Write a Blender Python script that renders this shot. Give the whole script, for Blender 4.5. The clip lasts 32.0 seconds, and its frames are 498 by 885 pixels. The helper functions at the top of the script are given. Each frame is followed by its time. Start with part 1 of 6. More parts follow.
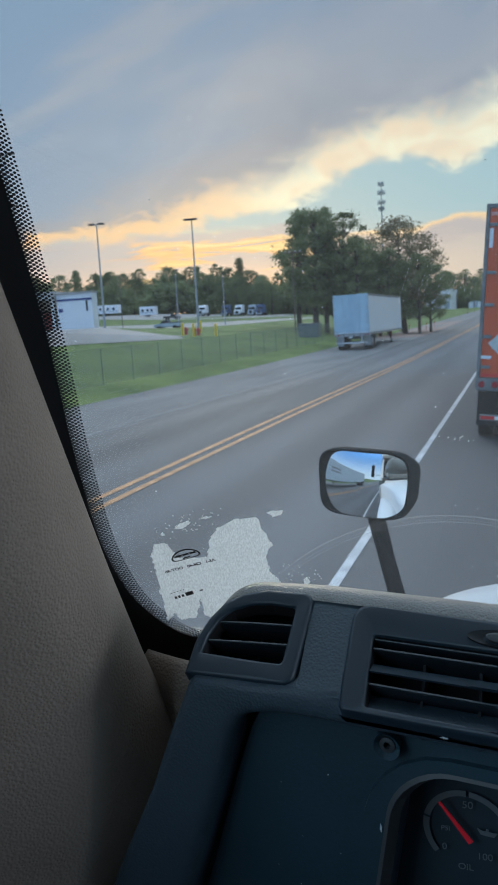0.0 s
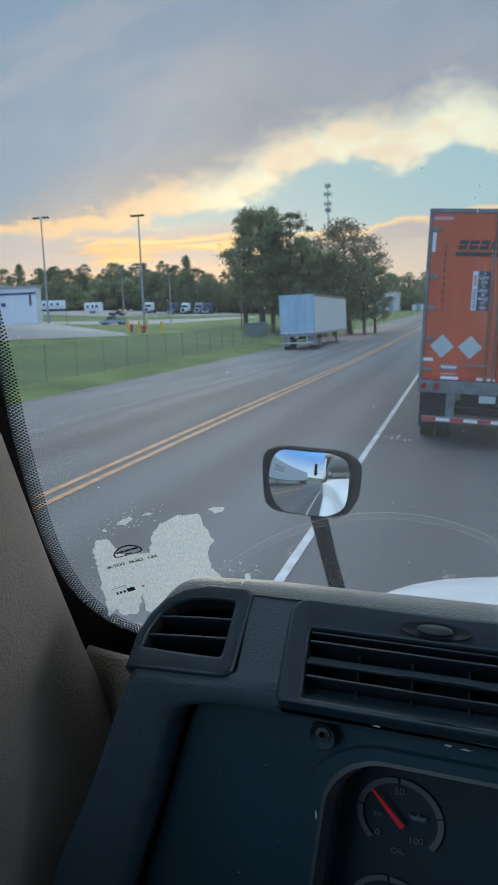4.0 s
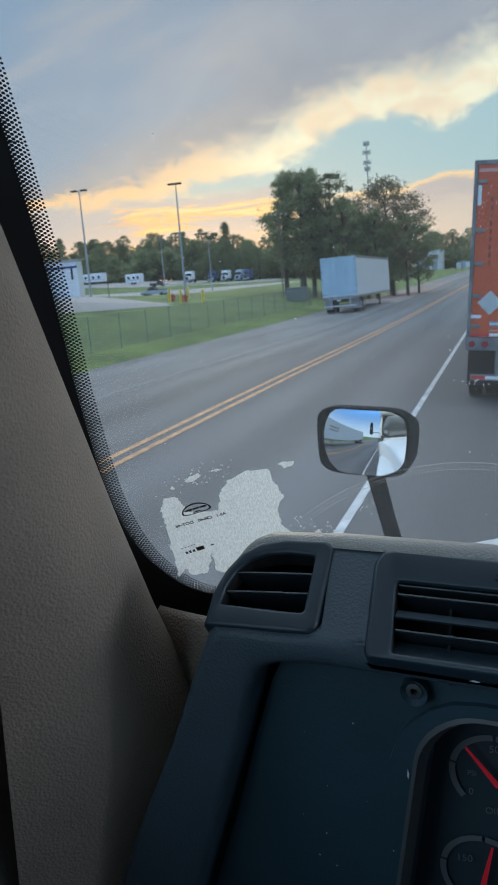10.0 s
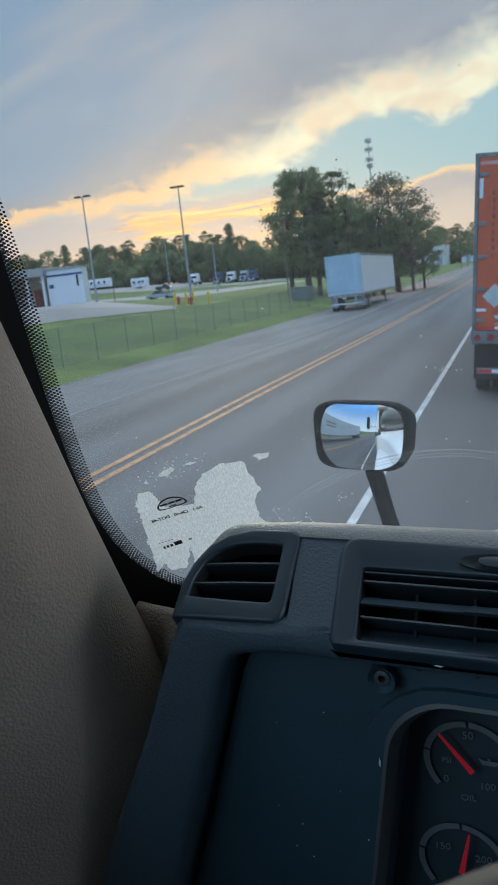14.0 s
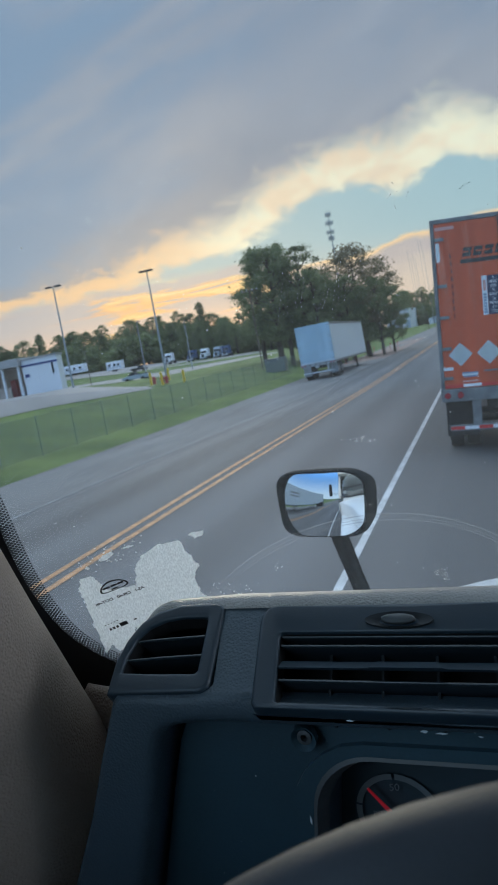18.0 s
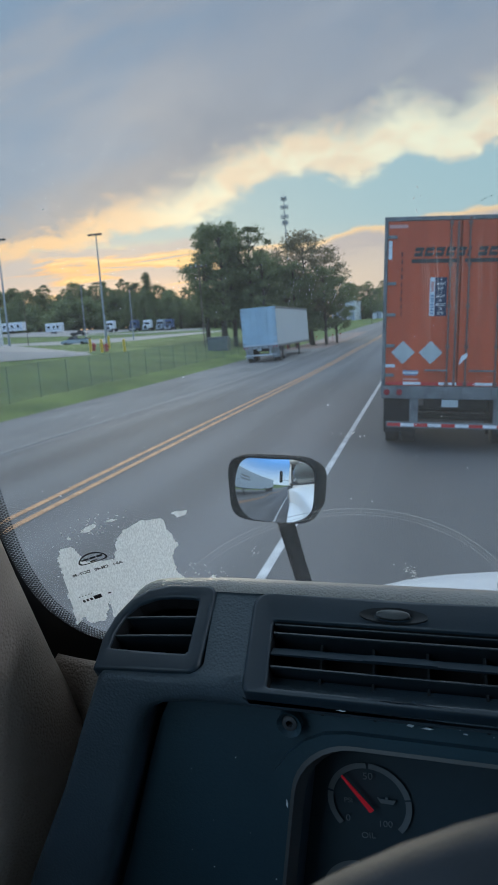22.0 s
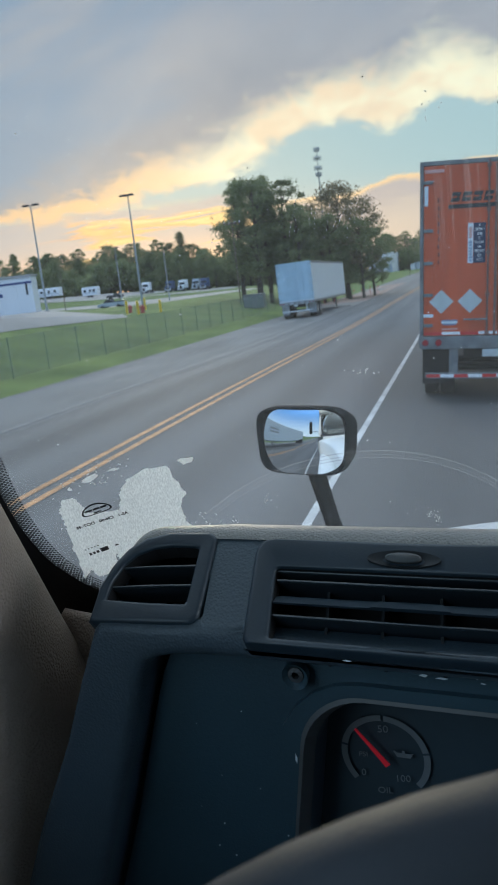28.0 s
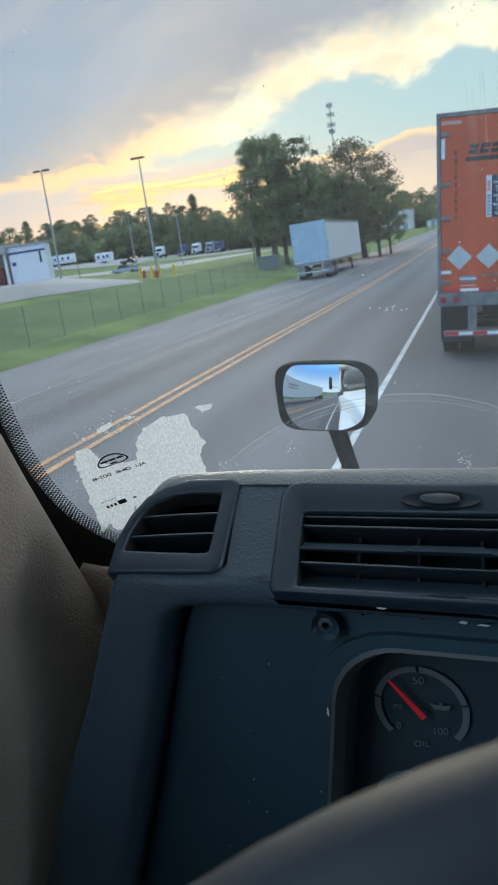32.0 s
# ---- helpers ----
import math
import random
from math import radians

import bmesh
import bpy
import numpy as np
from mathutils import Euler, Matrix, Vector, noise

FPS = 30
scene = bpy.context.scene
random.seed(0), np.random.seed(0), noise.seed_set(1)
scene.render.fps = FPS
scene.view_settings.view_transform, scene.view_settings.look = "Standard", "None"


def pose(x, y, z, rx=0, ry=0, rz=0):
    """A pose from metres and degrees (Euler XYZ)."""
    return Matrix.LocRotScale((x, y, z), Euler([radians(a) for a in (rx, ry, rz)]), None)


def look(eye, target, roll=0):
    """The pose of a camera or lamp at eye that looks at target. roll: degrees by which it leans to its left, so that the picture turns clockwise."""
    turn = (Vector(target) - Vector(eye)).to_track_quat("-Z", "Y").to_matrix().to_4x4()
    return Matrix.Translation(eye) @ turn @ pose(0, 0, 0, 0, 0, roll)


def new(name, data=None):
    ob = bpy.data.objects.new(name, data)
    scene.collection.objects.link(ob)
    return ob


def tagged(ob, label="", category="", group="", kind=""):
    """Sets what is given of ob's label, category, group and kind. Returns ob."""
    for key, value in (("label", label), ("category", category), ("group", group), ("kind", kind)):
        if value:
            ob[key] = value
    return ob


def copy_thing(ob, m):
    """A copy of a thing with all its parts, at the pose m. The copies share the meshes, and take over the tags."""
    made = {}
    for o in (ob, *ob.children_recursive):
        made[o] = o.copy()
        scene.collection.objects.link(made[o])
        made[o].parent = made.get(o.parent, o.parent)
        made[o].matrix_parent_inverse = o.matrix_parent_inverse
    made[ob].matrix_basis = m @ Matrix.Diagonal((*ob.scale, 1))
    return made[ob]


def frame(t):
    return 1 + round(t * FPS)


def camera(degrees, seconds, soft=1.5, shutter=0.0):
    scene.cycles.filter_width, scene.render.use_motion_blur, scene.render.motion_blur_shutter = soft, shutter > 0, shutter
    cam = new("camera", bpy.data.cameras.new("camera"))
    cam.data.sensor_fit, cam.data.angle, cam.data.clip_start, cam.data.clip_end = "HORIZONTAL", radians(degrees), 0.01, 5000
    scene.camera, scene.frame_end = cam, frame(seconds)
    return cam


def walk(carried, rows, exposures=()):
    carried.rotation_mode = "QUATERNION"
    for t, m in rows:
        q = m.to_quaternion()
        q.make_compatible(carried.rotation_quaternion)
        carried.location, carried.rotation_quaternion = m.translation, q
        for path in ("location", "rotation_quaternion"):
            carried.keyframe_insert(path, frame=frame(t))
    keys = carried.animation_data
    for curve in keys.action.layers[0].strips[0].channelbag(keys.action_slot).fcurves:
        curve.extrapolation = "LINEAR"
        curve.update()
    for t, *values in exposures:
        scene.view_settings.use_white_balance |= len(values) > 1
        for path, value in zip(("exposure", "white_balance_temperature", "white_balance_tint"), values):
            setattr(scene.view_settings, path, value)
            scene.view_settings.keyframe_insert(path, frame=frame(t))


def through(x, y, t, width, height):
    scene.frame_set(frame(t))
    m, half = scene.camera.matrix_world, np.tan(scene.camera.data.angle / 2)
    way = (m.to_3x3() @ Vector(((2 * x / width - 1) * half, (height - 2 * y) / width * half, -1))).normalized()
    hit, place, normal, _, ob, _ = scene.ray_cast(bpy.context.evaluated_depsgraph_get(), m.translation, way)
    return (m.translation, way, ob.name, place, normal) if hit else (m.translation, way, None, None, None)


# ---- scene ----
cam = camera(34.5, 32.0)
# a phone lens two millimetres wide, focused on the windscreen
cam.data.dof.use_dof, cam.data.dof.focus_distance, cam.data.dof.aperture_fstop = True, 0.80, 30.0
PATH = [
    (0, (-0.124, -0.081, 2.474), (-0.775, 1.785, 2.165), -3.3),
    (0.5, (-0.137, -0.074, 2.472), (-0.774, 1.793, 2.144), -2.5),
    (1, (-0.124, -0.066, 2.467), (-0.754, 1.8, 2.12), -3.0),
    (1.5, (-0.104, -0.052, 2.457), (-0.72, 1.815, 2.093), -4.3),
    (2, (-0.107, -0.057, 2.459), (-0.697, 1.816, 2.081), -4.2),
    (2.5, (-0.121, -0.068, 2.465), (-0.687, 1.813, 2.086), -3.1),
    (4.5, (-0.116, -0.093, 2.475), (-0.634, 1.814, 2.166), -2.2),
    (5, (-0.115, -0.083, 2.467), (-0.664, 1.813, 2.145), -3.0),
    (5.5, (-0.13, -0.061, 2.461), (-0.718, 1.818, 2.11), -3.7),
    (6, (-0.121, -0.051, 2.455), (-0.752, 1.809, 2.079), -5.0),
    (6.5, (-0.111, -0.065, 2.459), (-0.737, 1.799, 2.092), -5.1),
    (7, (-0.122, -0.061, 2.458), (-0.725, 1.81, 2.093), -4.1),
    (7.5, (-0.138, -0.076, 2.465), (-0.736, 1.797, 2.099), -3.6),
    (8, (-0.126, -0.063, 2.456), (-0.734, 1.806, 2.086), -4.7),
    (8.5, (-0.107, -0.061, 2.452), (-0.734, 1.802, 2.079), -6.0),
    (9, (-0.115, -0.068, 2.456), (-0.746, 1.793, 2.083), -5.7),
    (9.5, (-0.128, -0.065, 2.455), (-0.758, 1.794, 2.069), -4.7),
    (10, (-0.149, -0.07, 2.456), (-0.778, 1.787, 2.063), -4.6),
    (10.5, (-0.136, -0.065, 2.452), (-0.766, 1.793, 2.063), -5.2),
    (11, (-0.141, -0.067, 2.454), (-0.767, 1.792, 2.064), -4.9),
    (11.5, (-0.123, -0.064, 2.452), (-0.751, 1.795, 2.064), -5.5),
    (12, (-0.105, -0.052, 2.447), (-0.753, 1.804, 2.08), -6.8),
    (12.5, (-0.103, -0.054, 2.447), (-0.77, 1.797, 2.089), -7.1),
    (13, (-0.119, -0.057, 2.447), (-0.792, 1.788, 2.069), -6.5),
    (13.5, (-0.122, -0.06, 2.448), (-0.78, 1.79, 2.066), -6.1),
    (14, (-0.117, -0.058, 2.444), (-0.769, 1.792, 2.055), -6.3),
    (14.5, (-0.126, -0.068, 2.45), (-0.786, 1.782, 2.076), -6.3),
    (16.5, (-0.13, -0.084, 2.458), (-0.772, 1.793, 2.205), -5.7),
    (17, (-0.072, -0.082, 2.449), (-0.716, 1.794, 2.193), -8.7),
    (17.5, (-0.043, -0.097, 2.454), (-0.652, 1.795, 2.23), -10.0),
    (18, (-0.049, -0.089, 2.451), (-0.645, 1.807, 2.233), -10.3),
    (18.5, (-0.061, -0.093, 2.45), (-0.652, 1.803, 2.209), -9.3),
    (19, (-0.089, -0.08, 2.449), (-0.683, 1.81, 2.175), -7.8),
    (19.5, (-0.081, -0.085, 2.447), (-0.691, 1.796, 2.15), -8.3),
    (20, (-0.08, -0.078, 2.447), (-0.694, 1.802, 2.151), -7.8),
    (20.5, (-0.086, -0.085, 2.455), (-0.624, 1.815, 2.143), -5.7),
    (21, (-0.092, -0.094, 2.458), (-0.556, 1.824, 2.132), -4.7),
    (21.5, (-0.09, -0.101, 2.459), (-0.533, 1.825, 2.155), -4.7),
    (22, (-0.105, -0.106, 2.465), (-0.547, 1.823, 2.175), -4.4),
    (22.5, (-0.089, -0.099, 2.459), (-0.533, 1.828, 2.163), -5.2),
    (23, (-0.081, -0.077, 2.452), (-0.54, 1.845, 2.14), -6.1),
    (23.5, (-0.063, -0.063, 2.442), (-0.555, 1.847, 2.107), -7.2),
    (24, (-0.075, -0.075, 2.449), (-0.571, 1.829, 2.088), -6.9),
    (24.5, (-0.091, -0.049, 2.432), (-0.58, 1.847, 2.026), -6.4),
    (26.5, (-0.075, -0.062, 2.435), (-0.586, 1.836, 2.063), -7.8),
    (27, (-0.092, -0.071, 2.442), (-0.602, 1.826, 2.065), -6.7),
    (27.5, (-0.108, -0.072, 2.448), (-0.638, 1.821, 2.078), -5.8),
    (28, (-0.085, -0.058, 2.439), (-0.629, 1.828, 2.056), -6.7),
    (28.5, (-0.085, -0.053, 2.43), (-0.618, 1.83, 2.015), -7.1),
    (29, (-0.108, -0.057, 2.437), (-0.64, 1.821, 2.0), -6.1),
    (29.5, (-0.098, -0.038, 2.424), (-0.628, 1.833, 1.956), -6.7),
    (30, (-0.08, -0.037, 2.418), (-0.614, 1.829, 1.936), -8.6),
    (30.5, (-0.063, -0.046, 2.422), (-0.616, 1.824, 1.978), -10.0),
    (31, (-0.075, -0.052, 2.431), (-0.64, 1.821, 2.015), -9.2),
    (31.5, (-0.107, -0.035, 2.424), (-0.684, 1.829, 1.986), -8.0),
    (32, (-0.1, -0.028, 2.415), (-0.692, 1.825, 1.95), -8.2),
]
EXPOSURES = [(t, e, k, 5) for t, e, k in ((0, 0.03, 5750), (5, 0.05, 5800), (14.5, 0.08, 5850), (17, -0.06, 5700), (20, -0.04, 5700), (23, 0.0, 5800), (27, 0.1, 5950), (29, 0.2, 5980), (30.5, 0.36, 6020), (32, 0.36, 6000))]
SKY_STRENGTH = 1.0
ZENITH = 3.6
WINDOW_WATTS = (3.9, 0.3)
SCREEN_WATTS = 7.3
MIRROR_TURN = -12.0
MIRROR_PITCH = 88.0
MIRROR_RADIUS = 0.25
WHEEL_AT = (-0.015, -0.006, 2.095)
WHEEL_UP = (0.4364, 0.8998)
walk(cam, [(t, look(eye, aim, lean)) for t, eye, aim, lean in PATH], EXPOSURES)


# ---- light ----
def lin(r, g, b):
    """Linear colour from display values 0 to 255."""
    return tuple((c / 255 / 12.92 if c < 10.3 else ((c / 255 + 0.055) / 1.055) ** 2.4) for c in (r, g, b))


def build_sky():
    world = bpy.data.worlds.new("evening_sky")
    scene.world = world
    world.use_nodes = True
    nt = world.node_tree
    nt.nodes.clear()
    N, L = nt.nodes.new, nt.links.new

    def put(sock, v):
        if isinstance(v, (int, float)):
            sock.default_value = v
        elif isinstance(v, tuple):
            sock.default_value = (*v, 1.0) if len(v) == 3 and sock.type == "RGBA" else v
        else:
            L(v, sock)

    def op(kind, a, b=0.0, c=0.0):
        n = N("ShaderNodeMath")
        n.operation = kind
        put(n.inputs[0], a), put(n.inputs[1], b), put(n.inputs[2], c)
        return n.outputs[0]

    def span(v, a, b, c=0.0, d=1.0):
        n = N("ShaderNodeMapRange")
        n.interpolation_type = "SMOOTHSTEP"
        for k, x in enumerate((v, a, b, c, d)):
            put(n.inputs[k], x)
        return n.outputs[0]

    def mix(f, a, b):
        n = N("ShaderNodeMix")
        n.data_type = "RGBA"
        put(n.inputs[0], f), put(n.inputs[6], a), put(n.inputs[7], b)
        return n.outputs[2]

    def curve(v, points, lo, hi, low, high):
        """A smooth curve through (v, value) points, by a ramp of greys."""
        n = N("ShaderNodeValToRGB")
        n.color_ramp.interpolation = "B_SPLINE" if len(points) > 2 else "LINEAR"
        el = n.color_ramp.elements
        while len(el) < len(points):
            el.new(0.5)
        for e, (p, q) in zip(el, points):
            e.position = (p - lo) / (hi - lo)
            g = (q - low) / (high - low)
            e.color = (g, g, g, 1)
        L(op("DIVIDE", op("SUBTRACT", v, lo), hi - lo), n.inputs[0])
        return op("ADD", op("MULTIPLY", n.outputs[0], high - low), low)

    def cloud(scale_a, scale_e, detail, rough, off, warp=0.0, rise=0.0):
        """Noise over azimuth and elevation; rise: how steeply its streaks climb to the right."""
        v = N("ShaderNodeCombineXYZ")
        level = op("SUBTRACT", ele, op("MULTIPLY", azi, rise))
        put(v.inputs[0], op("MULTIPLY", azi, scale_a)), put(v.inputs[1], op("MULTIPLY", level, scale_e)), put(v.inputs[2], off)
        n = N("ShaderNodeTexNoise")
        n.inputs["Scale"].default_value, n.inputs["Detail"].default_value = 1.0, detail
        n.inputs["Roughness"].default_value, n.inputs["Distortion"].default_value = rough, warp
        L(v.outputs[0], n.inputs["Vector"])
        return op("SUBTRACT", n.outputs[0], 0.5)

    tc = N("ShaderNodeTexCoord")
    sep = N("ShaderNodeSeparateXYZ")
    L(tc.outputs["Generated"], sep.inputs[0])
    vx, vy, vz = sep.outputs
    azi = op("MULTIPLY", op("ARCTAN2", vx, vy), 57.2958)
    ele = op("MULTIPLY", op("ARCSINE", vz), 57.2958)

    # clear sky: teal near the horizon ahead, deep blue behind and above
    clear = mix(span(ele, 1.5, 7.0), lin(214, 199, 186), lin(164, 189, 194))
    clear = mix(span(ele, 8.0, 40.0), clear, lin(96, 146, 205))
    # low evening clouds: lavender banks with lit streaks between them
    n1 = cloud(0.10, 1.05, 7.0, 0.62, 3.1, 0.8, 0.03)
    n5 = cloud(0.055, 0.50, 6.0, 0.55, 12.4, 0.5, 0.03)
    bank = mix(span(ele, 1.6, 4.4), lin(222, 186, 164), lin(182, 176, 180))
    bank = mix(op("MULTIPLY", span(n5, -0.02, 0.10), span(azi, -20.0, -28.0, 0.25, 0.9)), bank, lin(158, 161, 176))
    band = op("SUBTRACT", 1.0, op("DIVIDE", op("ABSOLUTE", op("SUBTRACT", ele, 4.4)), 1.1))
    blaze = mix(span(n1, 0.0, 0.12), lin(242, 180, 124), lin(253, 212, 152))
    bank = mix(op("MULTIPLY", span(op("ADD", n1, op("MULTIPLY", band, 0.062)), -0.01, 0.07), span(azi, -31.0, -25.5, 0.12, 1.0)), bank, blaze)
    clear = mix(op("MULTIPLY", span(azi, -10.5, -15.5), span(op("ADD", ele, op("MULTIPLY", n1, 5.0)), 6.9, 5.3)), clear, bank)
    n2 = cloud(0.16, 0.42, 7.0, 0.60, 7.7, 0.5)
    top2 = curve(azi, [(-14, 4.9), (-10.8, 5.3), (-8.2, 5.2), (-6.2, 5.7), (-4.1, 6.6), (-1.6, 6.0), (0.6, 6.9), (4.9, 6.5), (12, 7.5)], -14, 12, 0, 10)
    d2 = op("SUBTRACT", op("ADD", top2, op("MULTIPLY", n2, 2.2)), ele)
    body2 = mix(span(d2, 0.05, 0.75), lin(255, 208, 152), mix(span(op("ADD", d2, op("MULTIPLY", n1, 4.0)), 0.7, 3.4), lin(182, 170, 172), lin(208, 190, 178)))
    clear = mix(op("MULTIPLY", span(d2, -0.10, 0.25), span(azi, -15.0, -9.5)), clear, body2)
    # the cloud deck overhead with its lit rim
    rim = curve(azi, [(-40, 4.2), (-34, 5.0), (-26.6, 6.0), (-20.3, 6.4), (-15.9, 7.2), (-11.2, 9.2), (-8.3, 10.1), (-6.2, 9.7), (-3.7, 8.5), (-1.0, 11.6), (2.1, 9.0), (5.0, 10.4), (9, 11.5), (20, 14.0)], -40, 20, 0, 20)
    n3 = cloud(0.13, 0.24, 8.0, 0.60, 1.3, 0.3)
    n6 = cloud(0.42, 0.62, 8.0, 0.62, 5.5, 0.5)
    n4 = cloud(0.035, 0.13, 5.0, 0.55, 9.2, 0.4, 0.35)
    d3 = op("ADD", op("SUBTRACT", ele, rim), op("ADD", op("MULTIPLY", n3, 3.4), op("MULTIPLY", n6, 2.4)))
    glare = mix(span(op("ADD", n3, op("MULTIPLY", n6, 0.8)), -0.14, 0.14), lin(246, 216, 182), lin(255, 242, 208))
    warm = mix(span(azi, -26.0, -14.0), lin(244, 196, 150), glare)
    deck = mix(span(op("ADD", n4, op("MULTIPLY", ele, 0.012)), -0.05, 0.38), lin(174, 169, 172), lin(134, 145, 163))
    deck = mix(span(op("ADD", op("MULTIPLY", azi, -0.02), op("MULTIPLY", n4, 1.2)), 0.16, 0.62), deck, lin(133, 152, 174))
    shaded = mix(span(n4, -0.16, 0.12), lin(136, 143, 157), lin(160, 159, 166))
    depth = op("DIVIDE", op("ADD", d3, op("ADD", op("MULTIPLY", n4, 3.0), op("MULTIPLY", n6, 1.6))), op("ADD", span(azi, -33.0, -15.0, 0.28, 1.0), span(azi, -10.0, -2.0, 0.0, 0.45)))
    deck = mix(span(depth, 3.4, 8.0), shaded, deck)
    lit = mix(span(depth, 1.1, 3.7), warm, deck)
    deck_fine = cloud(0.12, 0.30, 6.0, 0.6, 4.4, 0.8, 0.4)
    lit = mix(span(deck_fine, 0.0, 0.3, 0.0, 0.18), lit, lin(196, 192, 196))
    front = span(vy, -0.25, 0.25)
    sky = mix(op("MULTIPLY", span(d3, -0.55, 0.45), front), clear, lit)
    east = mix(span(ele, 0.0, 30.0), lin(205, 222, 240), lin(102, 158, 224))
    sky = mix(front, east, sky)
    sky = mix(span(ele, 24.0, 60.0), sky, lin(178, 184, 190))
    sky = mix(span(ele, -0.5, 0.3), lin(120, 124, 118), sky)
    bg = N("ShaderNodeBackground")
    L(sky, bg.inputs[0])
    # the open sky overhead is brighter than the hazy rim of the horizon
    L(op("MULTIPLY", span(ele, 21.0, 55.0, 1.0, ZENITH), SKY_STRENGTH), bg.inputs[1])
    nishita = N("ShaderNodeTexSky")
    nishita.sky_type, nishita.sun_disc = "NISHITA", False
    nishita.sun_elevation, nishita.sun_rotation = radians(4.0), radians(-20.0)
    bg2 = N("ShaderNodeBackground")
    L(nishita.outputs[0], bg2.inputs[0])
    bg2.inputs[1].default_value = 0.012
    add = N("ShaderNodeAddShader")
    L(bg.outputs[0], add.inputs[0]), L(bg2.outputs[0], add.inputs[1])
    out = N("ShaderNodeOutputWorld")
    L(add.outputs[0], out.inputs[0])


build_sky()
# daylight at the two door windows
for wx, watts in ((-0.53, WINDOW_WATTS[0]), (1.50, WINDOW_WATTS[1])):
    w = new("window_daylight", bpy.data.lights.new("window_daylight", "AREA"))
    w.data.shape, w.data.size, w.data.size_y = "RECTANGLE", 0.80, 0.74
    w.data.energy, w.data.color = watts, (0.70, 0.88, 1.0)
    w.matrix_world = pose(wx, -0.34, 2.55, 0, 90 if wx > 0 else -90, 0) @ pose(0, 0, 0, 0, 0, 90)
# daylight in the passenger half of the windscreen
w = new("windscreen_daylight", bpy.data.lights.new("windscreen_daylight", "AREA"))
w.data.shape, w.data.size, w.data.size_y = "RECTANGLE", 0.85, 0.5
w.data.energy, w.data.color = SCREEN_WATTS, (0.92, 0.95, 1.0)
w.matrix_world = look((0.98, 0.56, 2.56), (-0.5, 0.05, 2.3))
sun = new("sun", bpy.data.lights.new("sun", "SUN"))
sun.data.energy, sun.data.angle, sun.data.color = 1.2, radians(14), (1.0, 0.82, 0.6)
sun.matrix_world = look((0, 0, 0), (math.sin(radians(20)), -math.cos(radians(20)), -math.tan(radians(7))))


# ---- materials ----
def material(name, color, rough=0.6, metal=0.0, var=0.25, scale=8.0, fine=120.0, bump=0.15, tint=None, spec=0.5, vary=0.0, stretch=(1, 1, 1)):
    """A surface with two scales of colour change and fine relief. vary: change from piece to piece."""
    m = bpy.data.materials.new(name)
    m.use_nodes = True
    nt = m.node_tree
    N, L = nt.nodes.new, nt.links.new
    b = nt.nodes["Principled BSDF"]
    b.inputs["Roughness"].default_value, b.inputs["Metallic"].default_value = rough, metal
    b.inputs["Specular IOR Level"].default_value = spec
    tc, mp = N("ShaderNodeTexCoord"), N("ShaderNodeMapping")
    L(tc.outputs["Object"], mp.inputs[0])
    mp.inputs["Scale"].default_value = stretch

    def noise_at(s, detail):
        n = N("ShaderNodeTexNoise")
        n.inputs["Scale"].default_value, n.inputs["Detail"].default_value = s, detail
        L(mp.outputs[0], n.inputs["Vector"])
        return n.outputs[0]

    big, small = noise_at(scale, 5), noise_at(fine, 3)
    dark = tuple(c * (1 - var) for c in color)
    light = tint if tint else tuple(min(1, c * (1 + var)) for c in color)
    ramp = N("ShaderNodeValToRGB")
    ramp.color_ramp.elements[0].position, ramp.color_ramp.elements[1].position = 0.3, 0.7
    ramp.color_ramp.elements[0].color, ramp.color_ramp.elements[1].color = (*dark, 1), (*light, 1)
    mixed = N("ShaderNodeMath")
    mixed.operation = "MULTIPLY_ADD"
    L(small, mixed.inputs[0])
    mixed.inputs[1].default_value = 0.35
    sub = N("ShaderNodeMath")
    sub.operation = "SUBTRACT"
    L(big, sub.inputs[0])
    sub.inputs[1].default_value = 0.175
    L(sub.outputs[0], mixed.inputs[2])
    L(mixed.outputs[0], ramp.inputs[0])
    col = ramp.outputs[0]
    if vary:
        oi, hs = N("ShaderNodeObjectInfo"), N("ShaderNodeHueSaturation")
        mr = N("ShaderNodeMapRange")
        L(oi.outputs["Random"], mr.inputs[0])
        mr.inputs[3].default_value, mr.inputs[4].default_value = 1 - vary, 1 + vary
        L(mr.outputs[0], hs.inputs["Value"])
        L(col, hs.inputs["Color"])
        col = hs.outputs[0]
    L(col, b.inputs["Base Color"])
    if bump:
        bp = N("ShaderNodeBump")
        bp.inputs["Strength"].default_value, bp.inputs["Distance"].default_value = bump, 1.0 / fine
        L(small, bp.inputs["Height"])
        L(bp.outputs[0], b.inputs["Normal"])
    return m


def plain(name, color, rough=0.5, metal=0.0, glow=0.0, alpha=1.0):
    m = material(name, color, rough, metal, var=0.08, bump=0.0)
    b = m.node_tree.nodes["Principled BSDF"]
    if glow:
        b.inputs["Emission Color"].default_value, b.inputs["Emission Strength"].default_value = (*color, 1), glow
    b.inputs["Alpha"].default_value = alpha
    return m


